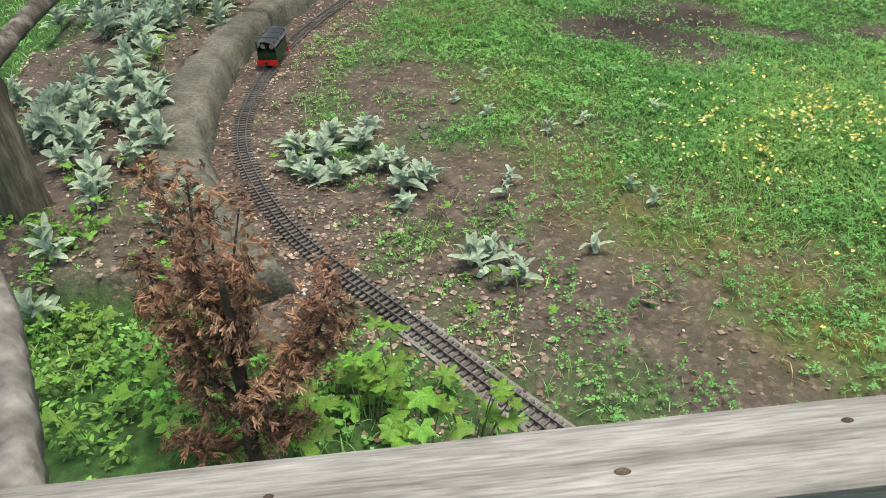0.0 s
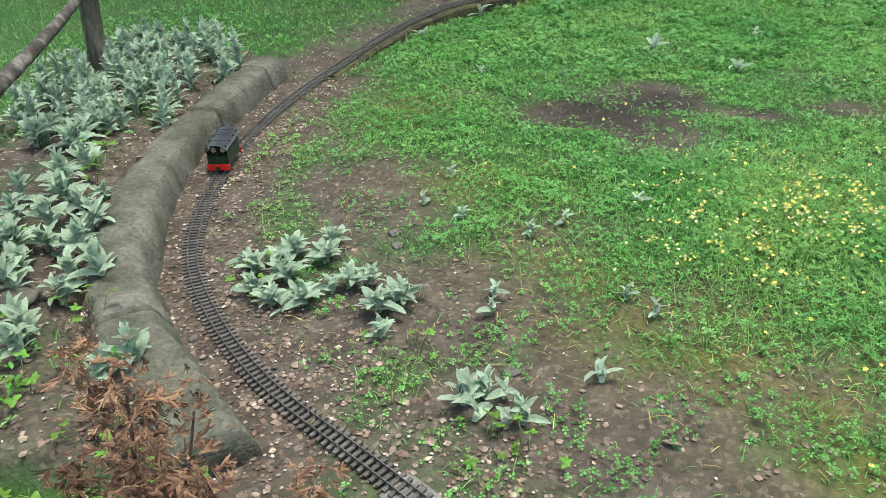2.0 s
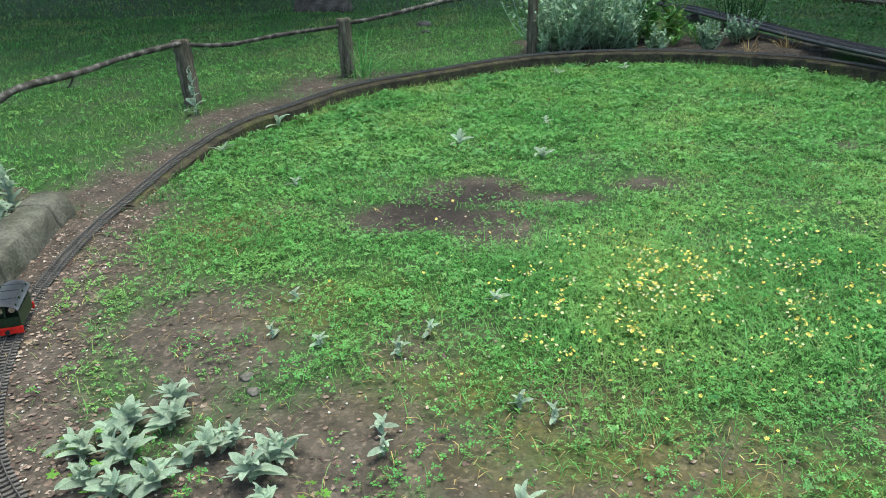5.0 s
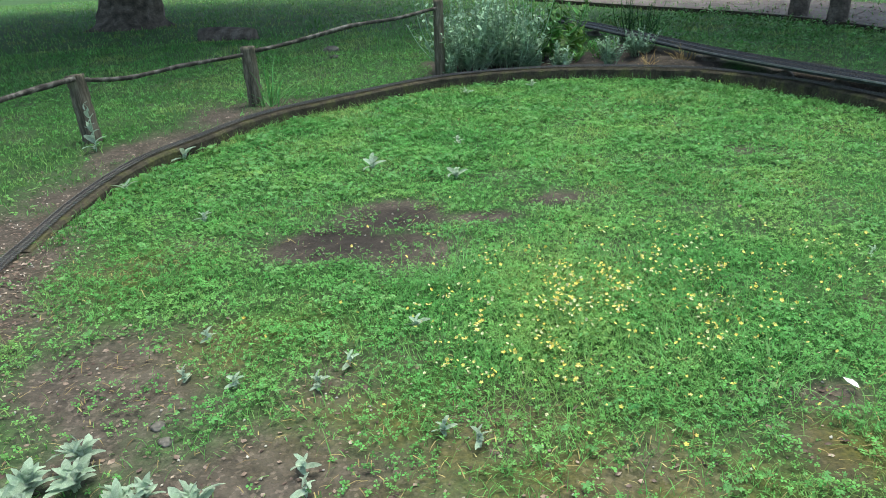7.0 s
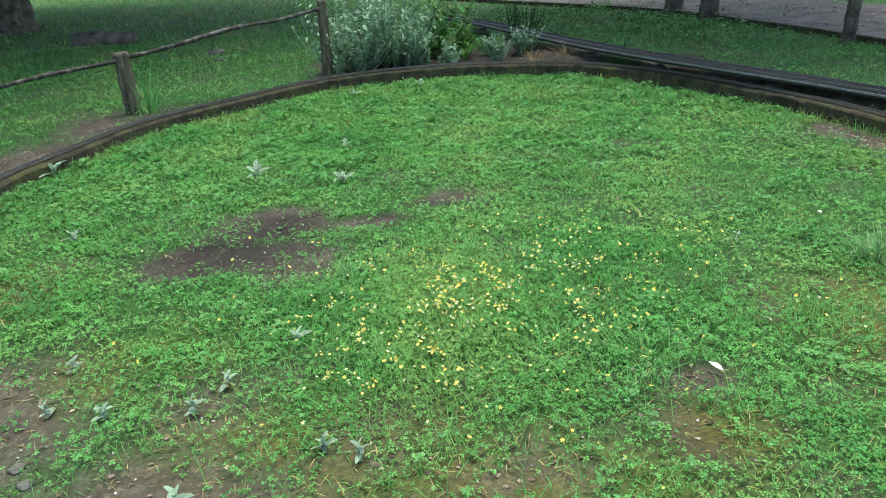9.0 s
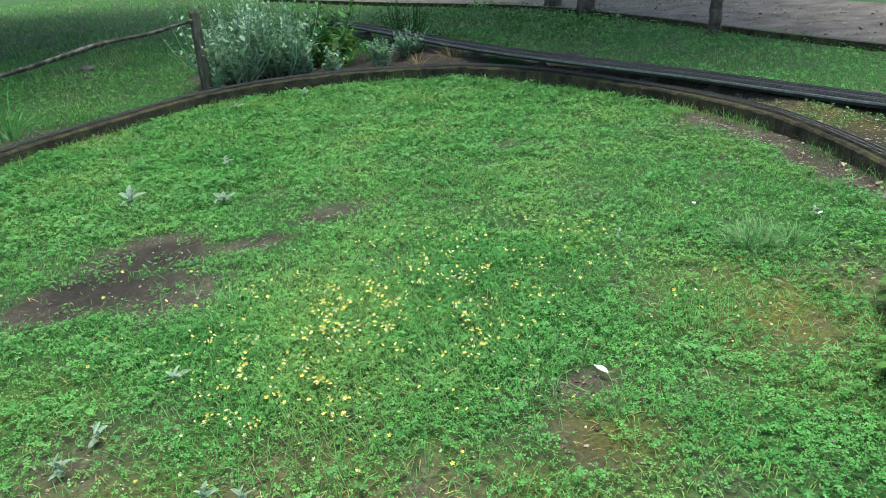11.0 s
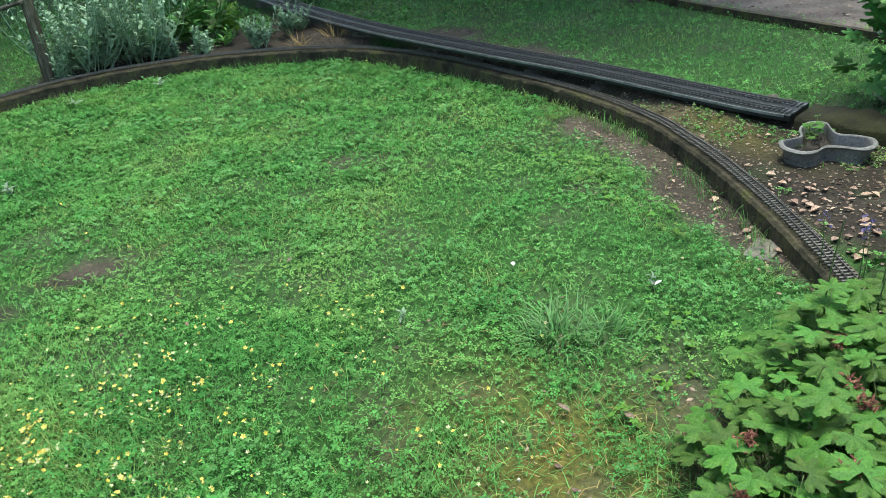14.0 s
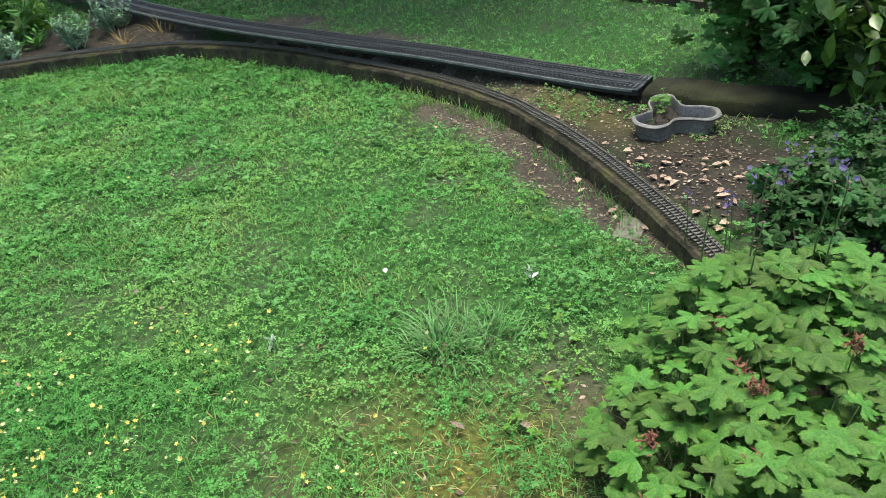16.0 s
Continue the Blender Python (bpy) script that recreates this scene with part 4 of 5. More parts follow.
# small weed sprigs on the bare soil
x, y = sow(46000, -1.5, 2.2, 0.4, 4.6, lambda x, y: (field(x, y, 0.16, 101, 2) > 0.62) * 0.55 * inside(x, y, LOOP) * (1 - 0.6 * cover(x, y)))
d, _ = near_line(x, y, LOOP)
x, y = x[d > 0.12], y[d > 0.12]
n = len(x)
v, f = scatter(leaf3, tri3, np.column_stack([x, y, terrain(x, y) + rng.uniform(0.004, 0.035, n)]), rng.uniform(0, 6.3, n), rng.normal(0.2, 0.4, n), rng.uniform(0.006, 0.014, n), rng.normal(0, 0.3, n))
tagged(new("soil_weeds", raw_mesh("soil_weeds", v, f, M_CLOVER)), "sparse green weeds on the bare soil", "weeds", kind="stuff")

# ---- leaf litter and pebbles ----
flake, trif = [(-0.5, 0, 0), (0, -0.6, 0.04), (0.5, 0.05, 0.01), (0.1, 0.7, 0.05), (-0.3, 0.5, 0.0)], [(0, 1, 2), (0, 2, 3), (0, 3, 4)]


def litter_mask(x, y):
    d, _ = near_line(x, y, LOOP)
    ins = inside(x, y, LOOP)
    m = 0.11 * (1 - cover(x, y)) * (1 - 0.75 * ins * ease(3.0, 3.3, y))
    m = np.maximum(m, 0.95 * ease(0.5, 0.12, d) * ease(5.6, 3.4, y) * (x < 0.6))
    m = np.maximum(m, np.where((x > 4.0) & (x < 6.2) & (y < 5), 0.5 * (1 - cover(x, y)), 0))
    m = np.maximum(m, np.where(~ins & (x < 0.6) & (d < 1.0), 0.3 * (1 - cover(x, y)), 0))
    m = np.maximum(m, np.where(inside(x, y, BED), 0.35, 0))
    return m * (0.4 + 0.9 * field(x, y, 0.2, 111))


x, y = sow(230000, -3, 6.5, 0.3, 9.5, litter_mask)
n = len(x)
v, f = scatter(flake, trif, np.column_stack([x, y, terrain(x, y) + rng.uniform(0.001, 0.006, n)]), rng.uniform(0, 6.3, n), rng.normal(0, 0.16, n), rng.uniform(0.006, 0.022, n) * rng.uniform(0.45, 1.2, n), rng.normal(0, 0.16, n))
tagged(new("leaf_litter", raw_mesh("leaf_litter", v, f, M_LITTER)), "brown and pinkish fallen leaf litter along the track", "leaf litter", kind="stuff")
peb = np.array([(1, 0, 0), (-1, 0, 0), (0, 1, 0), (0, -1, 0), (0, 0, 0.7), (0, 0, -0.7)]) * 0.5
ptri = [(0, 2, 4), (2, 1, 4), (1, 3, 4), (3, 0, 4), (2, 0, 5), (1, 2, 5), (3, 1, 5), (0, 3, 5)]
x, y = sow(9000, -2.5, 6, 0.3, 6, lambda x, y: litter_mask(x, y) + 0.1 * (1 - cover(x, y)))
n = len(x)
v, f = scatter(peb, ptri, np.column_stack([x, y, terrain(x, y) + 0.004]), rng.uniform(0, 6.3, n), rng.normal(0, 0.4, n), rng.uniform(0.006, 0.017, (n, 3)))
tagged(new("pebbles", raw_mesh("pebbles", v, f, M_CHIP, True)), "small pale pebbles scattered on the soil", "pebbles", kind="stuff")


# ---- woolly lamb's ears ----
def ear_leaf(curl, width, fold):
    v, q = [], []
    rows = 8
    for i in range(rows):
        t = i / (rows - 1)
        w = width * (0.2 + 0.8 * math.sin(math.pi * min(1, t * 0.9 + 0.06)) ** 0.65) * (1 if t < 0.98 else 0.3)
        h = math.sin(t * 1.6) * curl - t * t * curl * 1.15
        for s in (-1, -0.5, 0, 0.5, 1):
            v.append((s * w, t, h + abs(s) * fold * w + 0.012 * math.sin(t * 19 + s * 4)))
    for i in range(rows - 1):
        for b in range(4):
            a = i * 5 + b
            q.append((a, a + 1, a + 6, a + 5))
    return poly_mesh("leaf", v, q, M_SAGE, True)


EARS = [ear_leaf(0.24, 0.155, 0.25), ear_leaf(0.12, 0.135, 0.35), ear_leaf(0.32, 0.165, 0.18)]


def lambs_ear(x, y, leaves, size, label, group, tall=0.0):
    p = thing("lambs_ear", pose(x, y, float(terrain(x, y)[0])), label, "plant", group)
    for k in range(leaves):
        t = k / max(1, leaves - 1)
        a = k * 2.39996 + rng.uniform(-0.3, 0.3)
        up = (14 + 52 * t if leaves > 7 else 8 + 30 * t) + rng.uniform(-16, 20)
        s = size * (1.2 - 0.4 * t) * rng.uniform(0.8, 1.15)
        o = part("leaf", EARS[int(rng.integers(3))], None, p)
        h = 0.01 + 0.035 * t + tall * t
        o.matrix_local = Matrix.Translation((0.012 * math.sin(a), -0.012 * math.cos(a), h)) @ pose(0, 0, 0, rx=0, rz=math.degrees(a)) @ pose(0, 0, 0, rx=up, ry=rng.uniform(-30, 30)) @ Matrix.Diagonal((s * rng.uniform(0.8, 1.05), s, s * rng.uniform(0.6, 1.5), 1))
    if tall:
        v, q = limb([(0, 0, -0.02), (0.01, 0, tall * 0.5), (0.0, 0.01, tall + 0.04)], [0.005, 0.0045, 0.003], 6, 0.05, 1)
        part("stem", poly_mesh("stem", v, q, M_SAGE, True), None, p)
    return p


CLUMP = "silvery woolly lamb's ear rosette on bare soil"
for x, y, n, s in [(-0.74, 1.72, 9, 0.1), (-0.66, 1.86, 11, 0.11), (-0.6, 1.7, 12, 0.11), (-0.52, 1.86, 11, 0.105), (-0.54, 1.98, 8, 0.1), (-0.58, 1.55, 10, 0.095), (-0.47, 1.58, 11, 0.1), (-0.68, 1.6, 7, 0.09), (-0.36, 1.72, 10, 0.1),
                  (-0.3, 1.76, 8, 0.09), (-0.2, 1.6, 12, 0.11), (-0.14, 1.68, 9, 0.105), (-0.14, 1.48, 7, 0.07), (0.2, 1.25, 8, 0.1), (0.25, 1.3, 6, 0.09), (0.38, 1.22, 8, 0.09)]:
    lambs_ear(x, y, n + 7, s * 0.88, CLUMP, "lamb's ear clump by the track")
    lambs_ear(x + rng.uniform(-0.06, 0.06), y + rng.uniform(-0.06, 0.06), max(4, n - 4), s * 0.8, CLUMP, "lamb's ear clump by the track")
LONE = [(1.06, 4.74, 0.11), (0.5, 5.12, 0.12), (0.58, 2.64, 0.07), (0.16, 1.8, 0.06), (-0.27, 2.72, 0.05), (-1.2, 5.05, 0.1), (-0.54, 4.25, 0.07), (-0.11, 2.34, 0.05), (-0.31, 2.42, 0.05), (0.19, 2.26, 0.06), (0.17, 1.7, 0.06), (0.7, 1.82, 0.06), (0.57, 1.45, 0.07), (-0.95, 5.8, 0.13), (0.6, 1.9, 0.055), (3.8, 2.6, 0.05), (2.8, 2.92, 0.05), (0.3, 2.4, 0.06), (2.35, 7.9, 0.1), (1.6, 7.7, 0.1), (1.2, 5.6, 0.09)]
for x, y, s in LONE:
    lambs_ear(x, y, 6, s, "small silvery lamb's ear seedling growing in the lawn", "lone lamb's ears")
BEDROWS = [(-1.64, 1.35), (-1.83, 1.78), (-1.2, 1.27), (-1.12, 1.38), (-1.35, 1.12), (-1.67, 1.49), (-2.0, 2.52), (-1.78, 1.96), (-2.43, 3.17), (-2.16, 3.38), (-2.46, 2.71), (-2.31, 2.74), (-2.15, 2.93), (-2.18, 3.5), (-2.1, 3.75),
           (-1.98, 2.59), (-1.82, 2.15), (-1.58, 1.95), (-1.3, 1.5), (-1.25, 1.38), (-1.45, 1.5), (-1.5, 1.25), (-2.25, 3.2), (-2.1, 3.1), (-2.35, 3.4), (-2.3, 3.75), (-2.5, 3.0), (-2.05, 3.3), (-2.2, 2.6), (-2.6, 3.3), (-2.0, 3.6),
           (-0.98, 0.68), (-0.8, 0.98), (-0.72, 1.03), (-1.05, 0.95), (-0.9, 0.5), (-2.55, 3.6), (-2.4, 2.95), (-2.05, 2.8), (-2.0, 2.3), (-1.75, 1.65), (-1.58, 1.65), (-1.4, 1.7)]
bx, by = rng.uniform(-2.9, -1.1, 400), rng.uniform(1.0, 4.2, 400)
okb = inside(bx, by, BED)
dwb, _ = near_line(bx, by, WALL)
okb &= (dwb > 0.2) & ((by > 2.4) | (field(bx, by, 0.35, 171) > 0.55))
BEDROWS += list(zip(bx[okb][:105].tolist(), by[okb][:105].tolist()))
for k, (x, y) in enumerate(BEDROWS):
    back = y > 2.5
    lambs_ear(x, y, 19 if back else 17, (0.092 if back else 0.098) * rng.uniform(0.85, 1.1), "silvery woolly lamb's ear plant in the raised bed", "lamb's ears in the bed", rng.uniform(0.04, 0.15) if back else rng.uniform(0.0, 0.06))
lambs_ear(-1.74, 6.22, 16, 0.1, "tall silvery lamb's ear plant against a fence post", "lamb's ears in the bed", 0.3)


# ---- broad lobed leaves ----
def lobed_leaf(name, mat, lobes=5, deep=0.45, teeth=0.1, cup=0.18, sharp=2.2):
    """A palmate leaf lying in x, y with its stalk at the origin; about 1 across."""
    v, ring = [(0, 0.12, 0.0)], []
    steps = lobes * 10
    for i in range(steps + 1):
        t = i / steps
        a = math.radians(-142 + 284 * t)
        u = (t * lobes) % 1.0
        r = 0.56 * (1 - deep * abs(math.cos(math.pi * u)) ** sharp) * (1 - 0.16 * abs(2 * t - 1)) * (1 - teeth * (i % 2))
        ring.append((r * math.sin(a), 0.12 + r * math.cos(a), cup * r * r * 1.2 - 0.035 * abs(math.cos(math.pi * u)) ** 2 - 0.1 * r))
    mid = [(x * 0.5, 0.12 + (y - 0.12) * 0.5, z * 0.35 + 0.02) for x, y, z in ring]
    v += mid + ring
    n = len(ring)
    q = [(0, 1 + i, 2 + i) for i in range(n - 1)] + [(1 + i, 1 + n + i, 2 + n + i, 2 + i) for i in range(n - 1)]
    q = [f[::-1] for f in q]
    return poly_mesh(name, v, q, mat, True)


def leafy_plant(name, x, y, spots, leaves, mat_label, category, group, sizes, z0=None, stalk_mat=M_STEM, flat=15):
    """A plant with one stalk and leaf a spot: spots are (dx, dy, height)."""
    base = float(terrain(x, y)[0]) if z0 is None else z0
    p = thing(name, pose(x, y, base), mat_label, category, group)
    sv_, sq_, off = [], [], 0
    for dx, dy, h in spots:
        s = rng.uniform(*sizes)
        o = part("leaf", leaves[int(rng.integers(len(leaves)))], None, p)
        out = math.degrees(math.atan2(-dx, dy)) + rng.uniform(-50, 50)
        o.matrix_local = Matrix.Translation((dx, dy, h)) @ pose(0, 0, 0, rz=out) @ pose(0, 0, 0, rx=rng.normal(-10, flat), ry=rng.normal(0, flat * 0.7)) @ Matrix.Diagonal((s, s, s, 1))
        a, b = limb([(dx * 0.35, dy * 0.35, -0.03), (dx * 0.7, dy * 0.7, h * 0.6), (dx, dy, h - 0.002)], [0.002, 0.0017, 0.0013], 4, 0.02, 1)
        sv_.append(a)
        sq_ += [tuple(i + off for i in f) for f in b]
        off += len(a)
    part("stalk_cluster", poly_mesh("stalk_cluster", np.vstack(sv_), sq_, stalk_mat, True), None, p)["kind"] = "stuff"
    return p


GERAN = [lobed_leaf("leaf", M_GERAN, 5, 0.46, 0.09, 0.04, 5.0), lobed_leaf("leaf", M_GERAN, 5, 0.42, 0.1, -0.04, 4.2), lobed_leaf("leaf", M_GERAN, 7, 0.36, 0.09, 0.05, 3.6)]
LIME = [lobed_leaf("leaf", M_LIME, 5, 0.4, 0.08, 0.15, 1.2), lobed_leaf("leaf", M_LIME, 3, 0.42, 0.09, 0.1, 1.3), lobed_leaf("leaf", M_LIME, 5, 0.34, 0.1, 0.2, 1.1)]

MASS = np.array([(2.72, 1.32), (2.98, 1.5), (3.2, 1.72), (3.5, 1.86), (3.75, 2.06), (4.05, 2.1), (4.45, 1.95), (4.6, 1.5), (4.0, 1.1), (3.4, 0.8), (2.95, 0.85), (2.62, 1.05)])
for cx, cy in ((2.95, 1.2), (3.25, 1.4), (3.15, 1.05), (3.5, 1.65), (3.55, 1.3), (3.85, 1.85), (3.9, 1.5), (4.2, 1.8), (4.25, 1.5), (3.6, 1.0), (2.75, 1.15)):
    spots = []
    for k in range(60):
        r, a = 0.29 * math.sqrt(rng.random()), rng.uniform(0, 6.3)
        dx, dy = r * math.cos(a), r * math.sin(a)
        if inside(cx + dx, cy + dy, MASS)[0]:
            edge = float(near_line(cx + dx, cy + dy, np.vstack([MASS, MASS[:1]]))[0][0])
            spots.append((dx, dy, 0.05 + 0.27 * min(1, edge / 0.28) * rng.uniform(0.25, 1.05)))
    leafy_plant("cranesbill", cx, cy, spots, GERAN, "green cranesbill plant with broad lobed leaves", "plant", "cranesbills beside the lawn", (0.085, 0.165), flat=11)
for x, y, z in ((3.53, 1.44, 0.3), (3.25, 1.55, 0.22), (3.58, 1.52, 0.28), (3.86, 1.36, 0.32), (3.1, 1.42, 0.2), (2.95, 1.3, 0.24), (3.75, 1.7, 0.26), (3.3, 1.3, 0.3)):
    g = float(terrain(x, y)[0])
    p = thing("spent_cranesbill_flower", pose(x, y, g), "reddish brown withered cranesbill flower head on a stalk", "flower", "withered flowers")
    v, q = limb([(0.02, 0.01, -0.02), (0.01, 0.01, z * 0.5), (0, 0, z)], [0.003, 0.0022, 0.002], 5, 0.02, 3)
    part("stalk", poly_mesh("stalk", v, q, M_STEM, True), None, p)
    n = 70
    v, f = scatter(blade, trib, rng.normal(0, 0.011, (n, 3)) + (0, 0, z + 0.01), rng.uniform(0, 6.3, n), rng.uniform(-0.9, 1.2, n), np.column_stack([rng.uniform(0.004, 0.009, n)] + [rng.uniform(0.012, 0.026, n)] * 2), rng.normal(0, 0.6, n))
    tagged(part("flower_head", raw_mesh("flower_head", v, f, M_SPENT), None, p, "withered reddish brown flower head"), kind="stuff")
for x, y, n in ((0.03, 0.39, 6), (0.18, 0.52, 8), (0.2, 0.66, 7), (0.45, 0.56, 9), (0.06, 0.55, 5), (-0.22, 0.29, 4), (0.36, 0.46, 8), (0.3, 0.6, 7), (0.12, 0.3, 5), (-0.05, 0.2, 4), (-0.4, 0.2, 3), (0.28, 0.34, 6)):
    spots = [(0.1 * math.cos(a) * r, 0.1 * math.sin(a) * r, h) for a, r, h in zip(rng.uniform(0, 6.3, n), rng.uniform(0.2, 1, n), rng.uniform(0.04, 0.2, n))]
    leafy_plant("lobed_leaf_weed", x, y, spots, LIME, "fresh lime green weed with broad lobed leaves", "plant", "lime green weeds below the handrail", (0.055, 0.1))
for x, y, n in ((-0.75, 0.55, 8), (-0.95, 0.85, 8), (-0.65, 0.75, 8), (-1.1, 0.72, 6), (-0.5, 0.68, 6), (-0.85, 0.35, 6), (-1.2, 1.05, 6), (-0.6, 0.35, 7), (-1.85, 2.15, 8), (-1.72, 2.05, 7), (-1.9, 2.3, 6), (-0.42, 0.72, 6), (-1.0, 1.18, 6),
                (-0.74, 1.78, 5), (-0.7, 1.62, 4), (-0.02, 1.42, 5), (0.3, 1.12, 6), (0.42, 1.1, 5)):
    spots = [(0.1 * math.cos(a) * r, 0.1 * math.sin(a) * r, h) for a, r, h in zip(rng.uniform(0, 6.3, n), rng.uniform(0.2, 1, n), rng.uniform(0.02, 0.1, n))]
    leafy_plant("low_weed", x, y, spots, LIME, "low fresh green weed on the soil of the bed", "plant", "low weeds in the bed", (0.03, 0.06))
# dense low growth under the handrail side
x, y = sow(22000, -1.4, 0.5, 0.05, 1.3, lambda x, y: ~inside(x, y, LOOP) * (field(x, y, 0.25, 121) > 0.52) * 0.6)
d, _ = near_line(x, y, LOOP)
dw, _ = near_line(x, y, WALL)
x, y = x[(d > 0.12) & (dw > 0.14)], y[(d > 0.12) & (dw > 0.14)]
n = len(x)
v, f = scatter([(0, 0, 0), (0.22, 0.3, 0.06), (0.25, 0.6, 0.06), (0, 1, -0.05), (-0.25, 0.6, 0.06), (-0.22, 0.3, 0.06), (0, 0.5, 0.0)], [(0, 1, 6), (1, 2, 6), (2, 3, 6), (3, 4, 6), (4, 5, 6), (5, 0, 6)], np.column_stack([x, y, terrain(x, y) + rng.uniform(0.0, 0.07, n)]), rng.uniform(0, 6.3, n), rng.normal(0.3, 0.5, n), rng.uniform(0.01, 0.032, n), rng.normal(0, 0.4, n))
tagged(new("bed_weeds", raw_mesh("bed_weeds", v, f, M_WEED)), "dense low green weeds in the bed by the fence", "weeds", kind="stuff")


# ---- dead brown conifer shrub ----
def dead_shrub(x, y):
    p = thing("dead_conifer", pose(x, y, float(terrain(x, y)[0])), "dead rust-brown conifer shrub with dry scaly foliage", "shrub")
    v, q = limb([(0, 0, -0.05), (0.01, -0.01, 0.2), (0.0, 0.02, 0.4), (0.02, 0.0, 0.62)], [0.02, 0.017, 0.012, 0.006], 8, 0.15, 5)
    part("stem", poly_mesh("stem", v, q, M_BARK, True), None, p)
    tips = []
    ends = [(-0.34, 0.24, 0.6), (-0.24, 0.16, 0.68), (-0.1, 0.1, 0.74), (0.04, 0.05, 0.62), (0.2, 0.09, 0.54), (-0.28, 0.1, 0.5), (-0.14, 0.0, 0.5), (0.16, 0.14, 0.55), (-0.16, 0.2, 0.6), (0.15, 0.03, 0.42), (-0.06, 0.02, 0.6), (-0.12, -0.02, 0.3), (0.08, -0.03, 0.36),
            (-0.12, -0.08, 0.2), (0.12, 0.02, 0.24), (-0.24, 0.04, 0.42), (0.21, 0.1, 0.47), (-0.04, 0.16, 0.66)]
    for k, e in enumerate(ends):
        start = np.array((0.0, 0.0, 0.1 + 0.42 * e[2] * 0.8))
        e = np.array(e)
        m = (start + e) / 2 + np.array((0.02 * math.sin(k * 2.1), 0.02 * math.cos(k * 1.7), -0.03))
        v, q = limb([start, m, e], [0.0065, 0.0045, 0.002], 5, 0.1, k)
        part("branch", poly_mesh("branch", v, q, M_BARK, True), None, p)
        for t in np.linspace(0.35, 1.1, 26):
            b = start * (1 - t) ** 2 + 2 * m * t * (1 - t) + e * t * t if t <= 1 else e + (e - m) * (t - 1) * 2
            if rng.random() < 0.2:
                continue
            for _ in range(9):
                tips.append(b + rng.normal(0, 0.017, 3))
    tips = np.array(tips)
    n = len(tips)
    yaw = rng.uniform(0, 6.3, n)
    fr, tf = [], []
    for k, (s, t0, l) in enumerate(((0, 0, 1.0), (0.5, 0.25, 0.55), (-0.5, 0.25, 0.55), (0.6, 0.5, 0.45), (-0.6, 0.5, 0.45), (0.3, 0.05, 0.4))):
        c, sn = math.cos(s), math.sin(s)
        for a, b in ((-0.05, 0), (0.05, 0), (0.035, l), (-0.035, l)):
            fr.append((a * c + b * sn, t0 - a * sn + b * c, 0.03 * k))
        tf += [(4 * k, 4 * k + 1, 4 * k + 2), (4 * k, 4 * k + 2, 4 * k + 3)]
    v, f = scatter(fr, tf, tips, yaw, rng.uniform(-1.2, 0.5, n), rng.uniform(0.016, 0.04, n), rng.normal(0, 0.8, n))
    tagged(part("dry_foliage", raw_mesh("dry_foliage", v, f, M_DEAD), None, p, "rust-brown dry scaly foliage"), kind="stuff")


dead_shrub(0.03, 0.27)


# ---- pale plastic tub of compost ----
def tub():
    ring = spline([(5.11, 3.18), (5.05, 3.1), (5.06, 3.0), (5.13, 2.97), (5.22, 2.99), (5.28, 2.94), (5.33, 2.86), (5.42, 2.86), (5.49, 2.93), (5.47, 3.01), (5.42, 3.08), (5.46, 3.16), (5.52, 3.25), (5.45, 3.3), (5.34, 3.26), (5.25, 3.17), (5.17, 3.17), (5.11, 3.18)], 0.02)[:-1]
    c = ring.mean(0)
    t = thing("planter_tub", pose(c[0], c[1], 0.0), "pale grey wavy plastic tub filled with dark compost", "planter")
    loops = [(0.8, 0.03), (0.9, 0.1), (0.96, 0.185), (1.04, 0.19), (1.045, 0.18), (1.03, 0.195), (0.95, 0.195), (0.93, 0.185), (0.88, 0.1)]
    v = np.vstack([np.column_stack([(ring - c) * s, np.full(len(ring), z)]) for s, z in loops])
    n, q = len(ring), []
    for a in range(len(loops) - 1):
        for b in range(n):
            e = (b + 1) % n
            q.append((a * n + b, (a + 1) * n + b, (a + 1) * n + e, a * n + e))
    part("tub_shell", poly_mesh("tub_shell", v, q, M_TRAY, True), None, t)
    v = np.vstack([np.column_stack([(ring - c) * s, np.full(n, z) + 0.01 * rng.random(n)]) for s, z in ((0.93, 0.125), (0.5, 0.135), (0.1, 0.13))])
    q = [(a * n + b, (a + 1) * n + b, (a + 1) * n + (b + 1) % n, a * n + (b + 1) % n) for a in range(2) for b in range(n)]
    part("compost", poly_mesh("compost", v, q, M_WETSOIL, True), None, t, "black wet compost")


tub()
for x, y, n, s in ((5.38, 3.22, 9, 0.055), (5.45, 3.24, 6, 0.05), (5.2, 3.12, 3, 0.04)):
    spots = [(0.08 * math.cos(a) * r, 0.08 * math.sin(a) * r, h) for a, r, h in zip(rng.uniform(0, 6.3, n), rng.uniform(0.2, 1, n), rng.uniform(0.02, 0.11, n))]
    leafy_plant("tub_plant", x, y, spots, GERAN, "small green leafy plant growing in the tub", "plant", "tub plants", (0.035, 0.06), 0.13)


